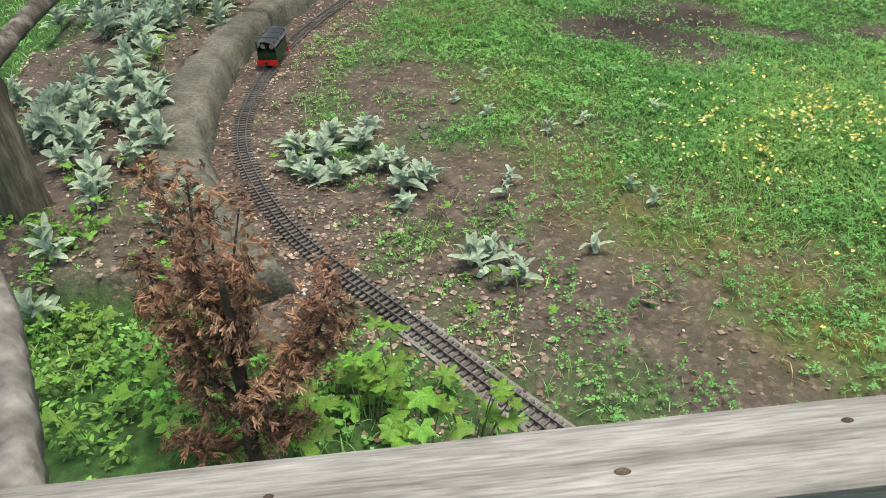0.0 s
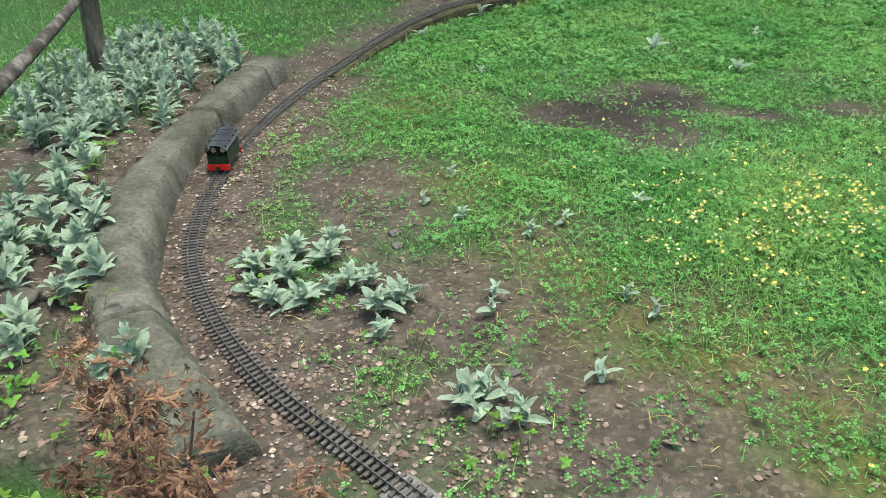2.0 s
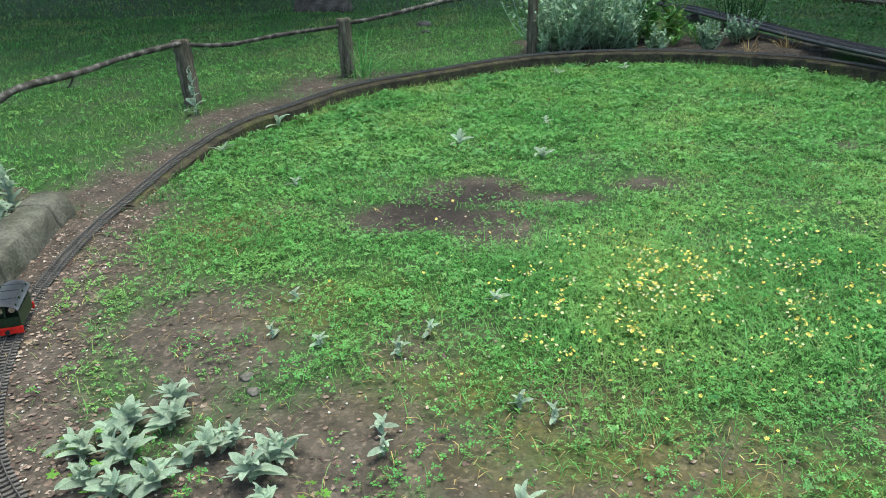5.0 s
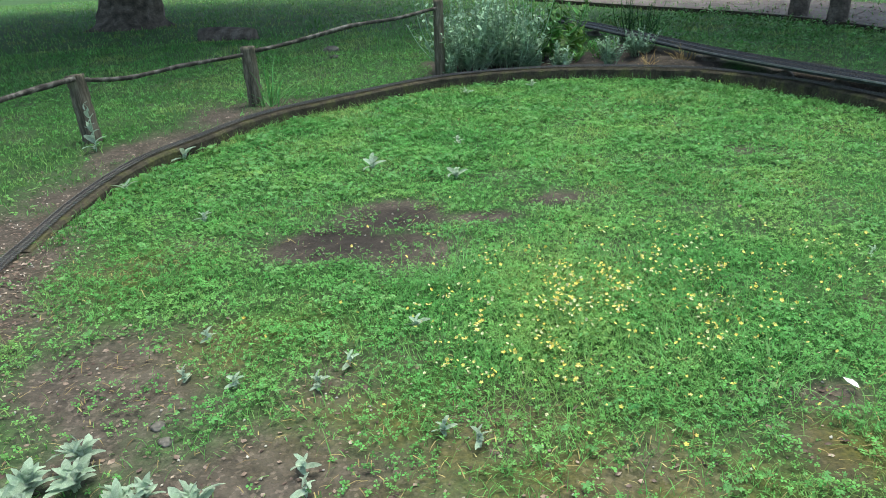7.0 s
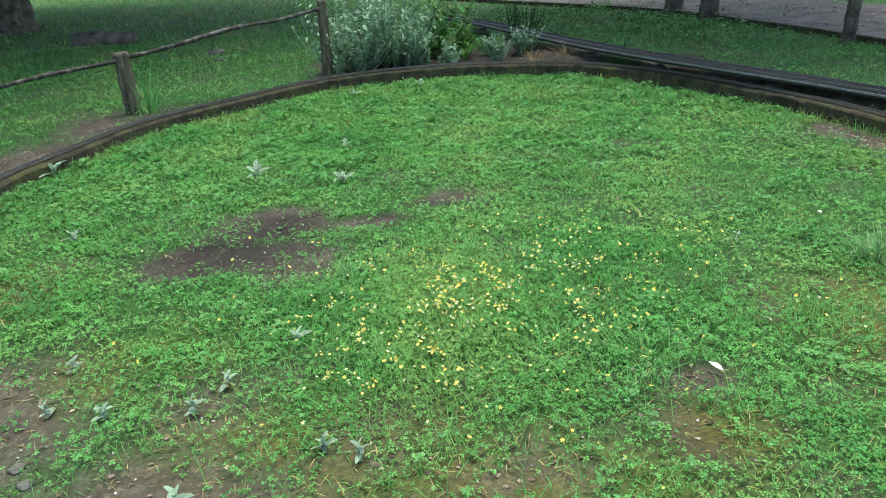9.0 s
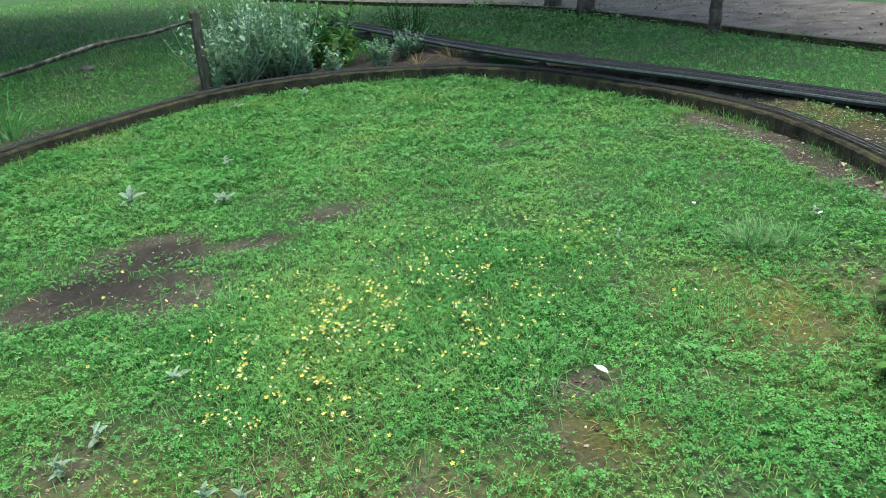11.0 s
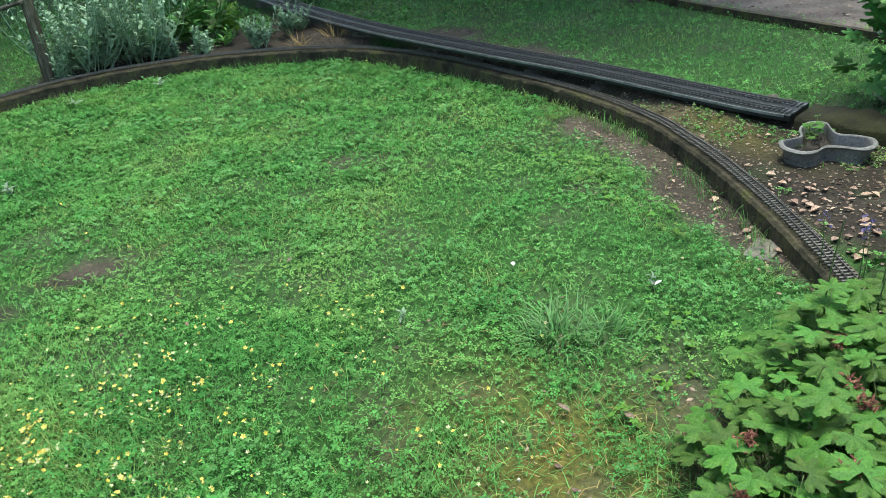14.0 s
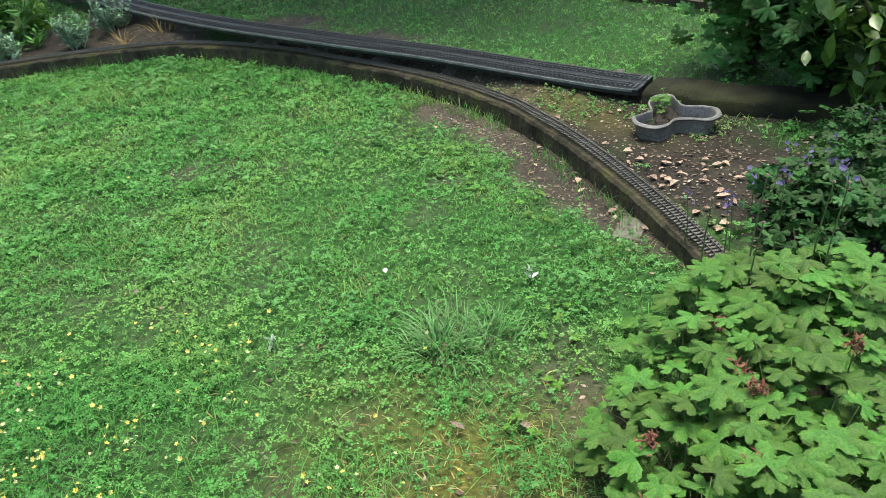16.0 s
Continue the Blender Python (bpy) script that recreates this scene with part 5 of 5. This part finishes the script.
# ---- shrubs at the end of the deck ----
def bushy(name, x, y, height, spread, count, leaf_pts, leaf_tris, size, mat, label, droop=0.3):
    z = float(terrain(x, y)[0])
    p = thing(name, pose(x, y, z), label, "shrub")
    ends = []
    for k in range(9):
        a = k * 2.4
        r = spread * (0.35 + 0.5 * rng.random())
        e = (r * math.cos(a), r * math.sin(a), height * rng.uniform(0.55, 0.95))
        v, q = limb([(0.02 * math.cos(a), 0.02 * math.sin(a), -0.05), (e[0] * 0.4, e[1] * 0.4, e[2] * 0.55), e], [0.012, 0.008, 0.003], 6, 0.1, k)
        part("branch", poly_mesh("branch", v, q, M_BARK, True), None, p)
        ends.append(e)
    ends = np.array(ends)
    c = ends[rng.integers(0, len(ends), count)] * rng.uniform(0.0, 1.1, (count, 1)) ** 0.6 * (1, 1, 1) + rng.normal(0, spread * 0.2, (count, 3)) * (1, 1, 0.8)
    c[:, 2] = np.maximum(c[:, 2], 0.05)
    v, f = scatter(leaf_pts, leaf_tris, c, rng.uniform(0, 6.3, count), rng.normal(-droop, 0.45, count), rng.uniform(*size, count), rng.normal(0, 0.4, count))
    tagged(part("foliage", raw_mesh("foliage", v, f, mat, True), None, p), kind="stuff")
    return p


def flat_tris(me):
    vs = [w.co[:] for w in me.vertices]
    ts = []
    for pg in me.polygons:
        w = pg.vertices[:]
        ts += [(w[0], w[k], w[k + 1]) for k in range(1, len(w) - 1)]
    return vs, ts


LV, LT = flat_tris(GERAN[0])
oval = [(0, 0, 0), (0.22, 0.3, 0.06), (0.25, 0.6, 0.06), (0, 1, -0.05), (-0.25, 0.6, 0.06), (-0.22, 0.3, 0.06), (0, 0.5, 0.0)]
ovt = [(0, 1, 6), (1, 2, 6), (2, 3, 6), (3, 4, 6), (4, 5, 6), (5, 0, 6)]
bushy("lobed_shrub", 6.45, 3.35, 1.5, 0.6, 1100, LV, LT, (0.11, 0.18), M_GERANSTUFF, "dark green shrub with lobed leaves by the deck")
bushy("lobed_shrub", 6.2, 2.75, 0.8, 0.4, 560, LV, LT, (0.1, 0.16), M_DARKLEAF, "dark green shrub with lobed leaves by the deck")
bushy("laurel_shrub", 5.95, 2.25, 1.2, 0.45, 620, oval, ovt, (0.09, 0.14), M_GLOSSY, "glossy green laurel shrub with oval leaves")
# This laurel's upper part is unseen, added to shade the corner by the tub.
bushy("laurel_shrub", 6.8, 2.6, 2.6, 0.9, 1700, oval, ovt, (0.1, 0.15), M_GLOSSY, "tall glossy green laurel shrub with oval leaves")
for x, y, h, s, k in ((4.75, 2.05, 0.2, 0.18, 200), (4.5, 1.85, 0.24, 0.22, 220), (5.05, 2.02, 0.24, 0.22, 260), (5.4, 2.1, 0.28, 0.24, 220), (4.85, 1.75, 0.28, 0.28, 240), (5.3, 1.75, 0.3, 0.3, 240), (5.6, 1.95, 0.3, 0.25, 200)):
    bushy("violet_cranesbill", x, y, h, s, k, LV, LT, (0.05, 0.09), M_DARKLEAF, "dark green cranesbill plant with violet flowers")
PETAL = poly_mesh("flower_head", petal, trip, M_VIOLET, True)
for x, y, z in ((4.26, 2.02, 0.4), (4.32, 2.25, 0.32), (4.8, 2.04, 0.4), (4.77, 1.9, 0.41), (4.59, 2.02, 0.38), (4.69, 1.83, 0.42), (4.28, 2.05, 0.37), (5.1, 2.1, 0.36), (5.25, 1.95, 0.4), (4.95, 2.2, 0.33), (5.05, 1.85, 0.42), (4.6, 2.15, 0.33), (4.86, 1.98, 0.39), (5.4, 2.1, 0.38)):
    g = float(terrain(x, y)[0])
    p = thing("violet_flower", pose(x, y, g), "violet flower spike on a thin green stalk", "flower", "violet flowers")
    v, q = limb([(0.03, 0.02, -0.02), (0.02, 0.0, (z - g) * 0.5), (0, 0, z - g)], [0.003, 0.0022, 0.0018], 5, 0.02, 3)
    part("stalk", poly_mesh("stalk", v, q, M_STEM, True), None, p)
    for k in range(6):
        o = part("flower_head", PETAL, None, p)
        s = rng.uniform(0.008, 0.014)
        o.matrix_local = Matrix.Translation((rng.normal(0, 0.012), rng.normal(0, 0.012), z - g - 0.012 * k + 0.02)) @ pose(0, 0, 0, rng.uniform(-60, 60), rng.uniform(-60, 60), rng.uniform(0, 360)) @ Matrix.Diagonal((s, s, s, 1))
for x, y, z in ((4.11, 1.82, 0.6), (3.95, 1.9, 0.55), (4.22, 1.62, 0.6), (4.3, 1.7, 0.55), (4.0, 1.75, 0.5)):
    g = float(terrain(x, y)[0])
    p = thing("seed_stalk", pose(x, y, g), "thin pale stalk with a round seed head", "stalk", "seed stalks")
    v, q = limb([(0.05, 0.03, -0.02), (0.02, 0.03, (z - g) * 0.5), (0, 0, z - g)], [0.0035, 0.003, 0.002], 5, 0.02, 3)
    part("stalk", poly_mesh("stalk", v, q, M_STEM, True), None, p)
    hb = lump((0.006, 0.006, 0.008), int(x * 10))
    part("seed_head", hb, M_LITTER, p).matrix_local = pose(0, 0, z - g)


# ---- back bed: silvery shrub, sword leaves, dark pot ----
def spikes(name, x, y, count, spread, height, leaf, mat, label, category, per=26):
    z = float(terrain(x, y)[0])
    p = thing(name, pose(x, y, z), label, category)
    pos, yaw, tilt, size = [], [], [], []
    sv_, sq_, off = [], [], 0
    for k in range(count):
        a, r = rng.uniform(0, 6.3), spread * math.sqrt(rng.random())
        bx, by, h = r * math.cos(a), r * math.sin(a), height * rng.uniform(0.35, 1.0)
        lx, ly = bx * 1.25 + rng.normal(0, 0.13 * height), by * 1.25 + rng.normal(0, 0.13 * height)
        va, qa = limb([(bx * 0.6, by * 0.6, -0.03), ((bx + lx) / 2, (by + ly) / 2, h * 0.5), (lx, ly, h)], [0.006, 0.005, 0.003], 4, 0.02, k)
        sv_.append(va)
        sq_ += [tuple(i + off for i in f) for f in qa]
        off += len(va)
        for t in np.linspace(0.08, 1.0, per):
            pos.append((bx * 0.6 + (lx - bx * 0.6) * t, by * 0.6 + (ly - by * 0.6) * t, h * t))
            yaw.append(rng.uniform(0, 6.3))
            tilt.append(rng.uniform(0.1, 0.9))
            size.append(leaf * (1.25 - 0.8 * t) * rng.uniform(0.7, 1.2))
    part("stem", poly_mesh("stem", np.vstack(sv_), sq_, mat, True), None, p)["kind"] = "stuff"
    v, f = scatter(oval, ovt, np.array(pos), np.array(yaw), np.array(tilt), np.array(size))
    tagged(part("foliage", raw_mesh("foliage", v, f, mat, True), None, p), kind="stuff")


spikes("silvery_perennial", 1.75, 8.75, 60, 0.42, 1.0, 0.11, M_SAGE_STUFF, "tall silvery woolly perennial beside the fence post", "plant")
spikes("silvery_perennial", 2.3, 8.85, 52, 0.38, 0.9, 0.11, M_SAGE_STUFF, "tall silvery woolly perennial in the back bed", "plant")
spikes("silvery_perennial", 1.5, 8.45, 12, 0.12, 0.6, 0.07, M_SAGE_STUFF, "thin silvery woolly stalks by the fence post", "plant")
spikes("silvery_perennial", 2.85, 8.6, 10, 0.18, 0.3, 0.08, M_SAGE_STUFF, "low silvery woolly plant in the back bed", "plant")
spikes("silvery_perennial", 3.45, 8.55, 14, 0.12, 0.34, 0.08, M_SAGE_STUFF, "small silvery woolly plant on bare soil", "plant")
spikes("silvery_perennial", 3.9, 8.75, 14, 0.14, 0.32, 0.08, M_SAGE_STUFF, "small silvery woolly plant on bare soil", "plant")
spikes("silvery_perennial", 2.55, 8.62, 10, 0.14, 0.22, 0.08, M_SAGE_STUFF, "low silvery woolly plant in the back bed", "plant")
spikes("leafy_perennial", 3.6, 9.1, 9, 0.2, 0.3, 0.1, M_CLOVER, "low green plant in the back bed", "plant", 9)
spikes("leafy_perennial", 2.9, 9.3, 22, 0.34, 0.95, 0.2, M_GERANSTUFF, "tall green perennial with broad leaves in the back bed", "plant", 12)
spikes("leafy_perennial", 3.3, 9.6, 12, 0.2, 0.6, 0.16, M_LIME, "bright green perennial with broad leaves", "plant", 9)
spikes("leafy_perennial", 3.1, 9.0, 8, 0.2, 0.25, 0.1, M_CLOVER, "low green plant in the back bed", "plant", 9)
spikes("leafy_perennial", 4.3, 9.9, 26, 0.3, 0.6, 0.05, M_DARKLEAF, "small dark bush beside the deck", "plant", 26)


def grass_clump(x, y, count, spread, length, mat, label, width=0.006):
    px, py = x + rng.normal(0, spread, count), y + rng.normal(0, spread, count)
    yaw = np.arctan2(-(px - x), py - y) + rng.normal(0, 0.7, count)
    ln = rng.uniform(0.5, 1, count) * length
    c3 = [(-0.5, 0, 0), (0.5, 0, 0), (-0.45, 0.35, 0.0), (0.45, 0.35, 0.0), (-0.35, 0.7, -0.12), (0.35, 0.7, -0.12), (0, 1, -0.4)]
    t3 = [(0, 1, 3), (0, 3, 2), (2, 3, 5), (2, 5, 4), (4, 5, 6)]
    v, f = scatter(c3, t3, np.column_stack([px, py, terrain(px, py)]), yaw, rng.uniform(0.5, 1.4, count), np.column_stack([np.full(count, width), ln, ln]))
    o = new("grass_clump", raw_mesh("grass_clump", v, f, mat))
    return tagged(o, label, "grass clump", kind="stuff")


grass_clump(3.26, 2.48, 170, 0.06, 0.17, M_TUFT, "coarse arching green grass clump in the lawn")
grass_clump(3.42, 2.4, 80, 0.05, 0.13, M_TUFT, "coarse arching green grass clump in the lawn")
for x, y in ((1.15, 2.35), (1.5, 2.15), (0.85, 3.1), (1.2, 2.6), (1.8, 2.05)):
    grass_clump(x, y, 60, 0.07, 0.17, M_BROAD, "pale arching grass clump among the flowers", 0.004)
grass_clump(-0.4, 7.38, 30, 0.07, 0.62, M_BROAD, "long arching grass beside the fence post", 0.014)
grass_clump(0.1, 7.85, 14, 0.1, 0.5, M_BROAD, "long arching grass behind the edging", 0.011)
grass_clump(4.14, 8.02, 30, 0.05, 0.24, M_STRAW, "dry straw-yellow grass tuft by the deck", 0.007)
grass_clump(3.81, 8.2, 20, 0.05, 0.26, M_STRAW, "dry straw-yellow grass tuft by the deck", 0.007)
# weeds along the foot of the edging
k = np.arange(first, len(TRACK) - 60)
pick = rng.choice(k, 2600)
sdv = sideways(TRACK)[pick]
px, py = TRACK[pick, 0] + sdv[:, 0] * rng.uniform(0.095, 0.2, 2600), TRACK[pick, 1] + sdv[:, 1] * rng.uniform(0.095, 0.2, 2600)
m = field(px, py, 0.2, 131) > 0.42
px, py = px[m], py[m]
n = len(px)
ln = rng.uniform(0.04, 0.12, n)
v, f = scatter(blade, trib, np.column_stack([px, py, terrain(px, py)]), rng.uniform(0, 6.3, n), rng.uniform(0.8, 1.5, n), np.column_stack([rng.uniform(0.002, 0.005, n), ln, ln]))
tagged(new("edge_grass", raw_mesh("edge_grass", v, f, M_GRASS)), "longer grass along the foot of the kerb", "grass", kind="stuff")
# moss and weeds on the strip between kerb and deck
x, y = sow(14000, 4.6, 5.6, 2.8, 8.2, lambda x, y: ~inside(x, y, LOOP) * (field(x, y, 0.3, 141) > 0.5) * 0.8)
d, _ = near_line(x, y, LOOP)
dd, _ = near_line(x, y, DECK)
m = (d > 0.09) & (dd > 0.17)
x, y = x[m], y[m]
n = len(x)
v, f = scatter(leaf3, tri3, np.column_stack([x, y, terrain(x, y) + rng.uniform(0.0, 0.03, n)]), rng.uniform(0, 6.3, n), rng.normal(0.2, 0.4, n), rng.uniform(0.006, 0.014, n), rng.normal(0, 0.3, n))
tagged(new("strip_weeds", raw_mesh("strip_weeds", v, f, M_GRASS)), "yellow-green moss and weeds behind the kerb", "weeds", kind="stuff")
# broad weeds at the lawn's edge by the kerb
for x, y, n in ((4.25, 4.1, 8), (4.35, 3.7, 9), (4.2, 3.4, 8), (4.4, 4.3, 7), (4.1, 3.7, 7), (4.5, 4.5, 6), (4.3, 3.1, 6), (4.45, 3.9, 6), (4.15, 2.9, 6), (4.7, 4.7, 5), (3.6, 2.2, 6), (3.45, 2.05, 6), (3.2, 1.95, 6), (3.7, 2.35, 5)):
    spots = [(0.09 * math.cos(a) * r, 0.09 * math.sin(a) * r, h) for a, r, h in zip(rng.uniform(0, 6.3, n), rng.uniform(0.2, 1, n), rng.uniform(0.015, 0.07, n))]
    leafy_plant("low_weed", x, y, spots, LIME, "low broad-leaved green weed at the lawn's edge", "plant", "weeds by the kerb", (0.03, 0.055))

# ---- stones, brick, feather and dropped leaves ----
for x, y, s, label in ((-1.3, 1.19, 0.075, "grey fieldstone lying in the bed"), (-0.35, 2.15, 0.03, "small grey stone on the bare soil"), (-0.3, 2.05, 0.028, "small grey stone on the bare soil"), (0.3, 1.43, 0.03, "small grey stone on the bare soil"),
                       (0.15, 11.5, 0.12, "pale stone lying in the far grass"), (5.62, 3.72, 0.035, "small white stone on the deck"), (0.2, 10.7, 0.06, "small stone lying in the grass"), (-0.75, 1.32, 0.018, "pale pebble beside the track"), (-0.7, 1.38, 0.014, "pale pebble beside the track"), (4.62, 6.45, 0.04, "pale stone by the deck")):
    o = new("stone", bpy.data.meshes.new("stone"))
    bm = lump((s, s * 0.75, s * 0.7), int(abs(x) * 7 + y))
    bm.to_mesh(o.data)
    bm.free()
    o.data.materials.append(M_STONE)
    z = 0.208 if x == 5.62 else float(terrain(x, y)[0])
    o.matrix_world = pose(x, y, z + s * 0.2, rz=x * 90)
    tagged(o, label, "stone")
bm = box(bmesh.new(), (0.2, 0.12, 0.05), (0, 0, -0.012), 0.006)
slab = new("brick", bpy.data.meshes.new("brick"))
bm.to_mesh(slab.data)
bm.free()
slab.data.materials.append(M_STONE)
slab.matrix_world = pose(4.4, 2.58, 0.0, rz=25)
tagged(slab, "flat grey paving brick sunk in the soil", "brick")
for x, y, s, c in ((2.0, 1.87, 0.035, 0), (3.39, 3.05, 0.026, 1), (3.78, 2.56, 0.026, 1), (2.5, 3.64, 0.025, 2), (2.0, 3.3, 0.02, 2), (3.05, 2.08, 0.03, 2), (3.2, 2.0, 0.035, 2), (0.75, 1.25, 0.03, 2), (1.0, 1.35, 0.03, 2), (4.5, 2.75, 0.035, 3), (4.55, 2.6, 0.03, 3), (4.5, 3.0, 0.03, 3), (5.0, 2.6, 0.03, 3), (4.9, 2.75, 0.03, 3), (4.85, 2.5, 0.03, 3), (4.75, 2.4, 0.035, 3), (4.95, 2.45, 0.03, 3), (4.65, 3.2, 0.03, 3)):
    me = poly_mesh("dropped_leaf", *(lambda vs, ts: ([(a * 1.0, b, cc * 2.2 + 0.15 * a * a) for a, b, cc in vs], ts))(oval, ovt), (M_FEATHER, M_FEATHER, M_LITTER, M_PINKLEAF)[c], True)
    o = new("dropped_leaf" if c != 1 else "feather", me)
    o.matrix_world = pose(x, y, float(terrain(x, y)[0]) + (0.03 if y > 1.5 and x < 4 else 0.012), rx=8, ry=rng.uniform(-15, 15), rz=rng.uniform(0, 360)) @ Matrix.Diagonal((s * 1.6, s * 1.9, s * 0.6, 1))
    tagged(o, ("pale dry leaf lying on the lawn", "small grey-white feather lying on the lawn", "brown fallen leaf lying on the ground", "reddish brown fallen leaf by the kerb")[c], "feather" if c == 1 else "leaf", "dropped leaves")

CURLED = [poly_mesh("dropped_leaf", [(a * 1.3, b - 0.5, h * 2 + k * a * a + 0.2 * (b - 0.5) ** 2) for a, b, h in oval], ovt, M_PINKLEAF, True) for k in (0.9, 2.0)]
for k in range(90):
    x, y = (rng.normal(4.72, 0.2), rng.normal(2.62, 0.25)) if k < 50 else (rng.uniform(4.45, 5.9), rng.uniform(2.4, 4.4))
    if near_line(x, y, LOOP)[0][0] < 0.09 or near_line(x, y, DECK[::6])[0][0] < 0.2 or 5.0 < x < 5.56 and 2.8 < y < 3.35:
        continue
    o = new("dropped_leaf", CURLED[k % 2])
    w = rng.uniform(0.022, 0.055)
    o.matrix_world = pose(x, y, float(terrain(x, y)[0]) + 0.012, rng.uniform(-15, 15), rng.uniform(-15, 15), rng.uniform(0, 360)) @ Matrix.Diagonal((w, w, w, 1))
    tagged(o, "pinkish brown curled fallen leaf on the soil", "leaf", "dropped leaves")

# ---- near post by the cranesbills ----
p = new("fence_post", post_mesh(0.62, 0.05, 12))
p.matrix_world = pose(2.4, 0.84, 0.0, ry=2)
tagged(p, "grey weathered fence post beside the cranesbills", "fence post", "fence posts")


# ---- far trees, log, path ----
def tree(x, y, radius, height, crown_r, crown_z, count, label, leaf=0.2, flare=1.6):
    t = thing("tree", pose(x, y, 0), label, "tree", "trees")
    v, q = limb([(0, 0, -0.2), (0, 0, 0.05), (0.02, 0, 0.5), (0.05, 0.03, height * 0.5), (0.0, 0.1, height)], [radius * flare * 1.15, radius * flare, radius * 1.08, radius * 0.9, radius * 0.5], 18, 0.22, int(x * 3) % 17)
    part("trunk", poly_mesh("trunk", v, q, M_TRUNK, True), None, t)
    cl = []
    for k in range(10):
        a = k * 2.4
        e = (crown_r * 0.75 * math.cos(a) * rng.uniform(0.5, 1), crown_r * 0.75 * math.sin(a) * rng.uniform(0.5, 1), crown_z + rng.uniform(-0.2, 0.5) * crown_r)
        s = (0, 0, height * rng.uniform(0.6, 0.95))
        v, q = limb([s, ((s[0] + e[0]) / 2, (s[1] + e[1]) / 2, (s[2] + e[2]) / 2 + 0.2), e], [radius * 0.35, radius * 0.22, radius * 0.08], 7, 0.15, k)
        part("limb", poly_mesh("limb", v, q, M_TRUNK, True), None, t)
        cl.append(e)
    # Foliage above the seen trunk is out of view, added to shade the ground.
    cl = np.array(cl)
    c = cl[rng.integers(0, len(cl), count)] + rng.normal(0, crown_r * 0.26, (count, 3)) * (1, 1, 0.6)
    v, f = scatter(oval, ovt, c, rng.uniform(0, 6.3, count), rng.normal(0, 0.6, count), rng.uniform(0.6, 1.4, count) * leaf, rng.normal(0, 0.5, count))
    tagged(part("unseen_crown", raw_mesh("unseen_crown", v, f, M_DARKLEAF, True), None, t), kind="stuff")


tree(-4.5, 18.4, 0.62, 4.5, 9.5, 7.5, 27000, "large old tree with a flared dark trunk", 0.5)
tree(8.05, 12.2, 0.14, 4.0, 4.0, 6.0, 4500, "dark slender tree beside the path", 0.35, 1.15)
tree(7.8, 10.75, 0.13, 4.0, 3.5, 5.5, 3500, "dark slender tree beside the path", 0.35, 1.15)
tree(7.5, 7.45, 0.07, 3.5, 2.0, 5.0, 1600, "thin dark tree at the path's edge", 0.3, 1.15)
v, q = limb([(-2.25, 14.3, 0.14), (-1.75, 14.2, 0.15), (-1.25, 14.05, 0.13)], [0.17, 0.18, 0.16], 12, 0.2, 3)
tagged(new("fallen_log", poly_mesh("fallen_log", v, q, M_TRUNK, True)), "short dark log lying in the grass", "log")

v, q = sweep(np.column_stack([spline([(7.72, 1.0), (7.66, 4.8), (7.66, 6.6), (7.8, 9.2), (7.6, 12.5), (6.2, 16.5), (4.5, 22)], 0.15), np.full(len(spline([(7.72, 1.0), (7.66, 4.8), (7.66, 6.6), (7.8, 9.2), (7.6, 12.5), (6.2, 16.5), (4.5, 22)], 0.15)), 0.1)]), [(0.06, -0.2), (0.05, 0.06), (0.03, 0.075), (-0.04, 0.075), (-0.06, -0.2)])
tagged(new("path_kerb", poly_mesh("path_kerb", v, q, M_EDGE)), "dark low kerb along the garden path", "kerb", kind="structure")
pl = spline([(7.72, 1.0), (7.66, 4.8), (7.66, 6.6), (7.8, 9.2), (7.6, 12.5), (6.2, 16.5), (4.5, 22)], 0.3)
v, q = sweep(np.column_stack([pl, np.full(len(pl), 0.09)]), [(0.05, -0.2), (0.05, 0.04), (3.0, 0.05), (3.0, -0.2)])
tagged(new("path", poly_mesh("path", v, q, M_PATH)), "brown gravel garden path strewn with leaves", "path", kind="structure")
x, y = sow(5000, 7.7, 10.5, 2, 16, lambda x, y: 0.6 * field(x, y, 0.5, 151))
n = len(x)
v, f = scatter(flake, trif, np.column_stack([x, y, np.full(n, 0.148)]), rng.uniform(0, 6.3, n), rng.normal(0, 0.2, n), rng.uniform(0.02, 0.05, n), rng.normal(0, 0.2, n))
tagged(new("path_leaves", raw_mesh("path_leaves", v, f, M_LITTER)), "fallen leaves scattered on the path", "leaf litter", kind="stuff")
# undergrowth before the path
x, y = sow(9000, 4.8, 7.7, 7.8, 14, lambda x, y: 0.7 * (field(x, y, 0.4, 161) > 0.47) * ease(7.8, 9.2, y))
dd, _ = near_line(x, y, DECK)
x, y = x[dd > 0.3], y[dd > 0.3]
n = len(x)
v, f = scatter(oval, ovt, np.column_stack([x, y, terrain(x, y) + rng.uniform(0.01, 0.11, n)]), rng.uniform(0, 6.3, n), rng.normal(0, 0.5, n), rng.uniform(0.03, 0.08, n), rng.normal(0, 0.4, n))
tagged(new("undergrowth", raw_mesh("undergrowth", v, f, M_GERANSTUFF, True)), "green leafy undergrowth between deck and path", "undergrowth", kind="stuff")
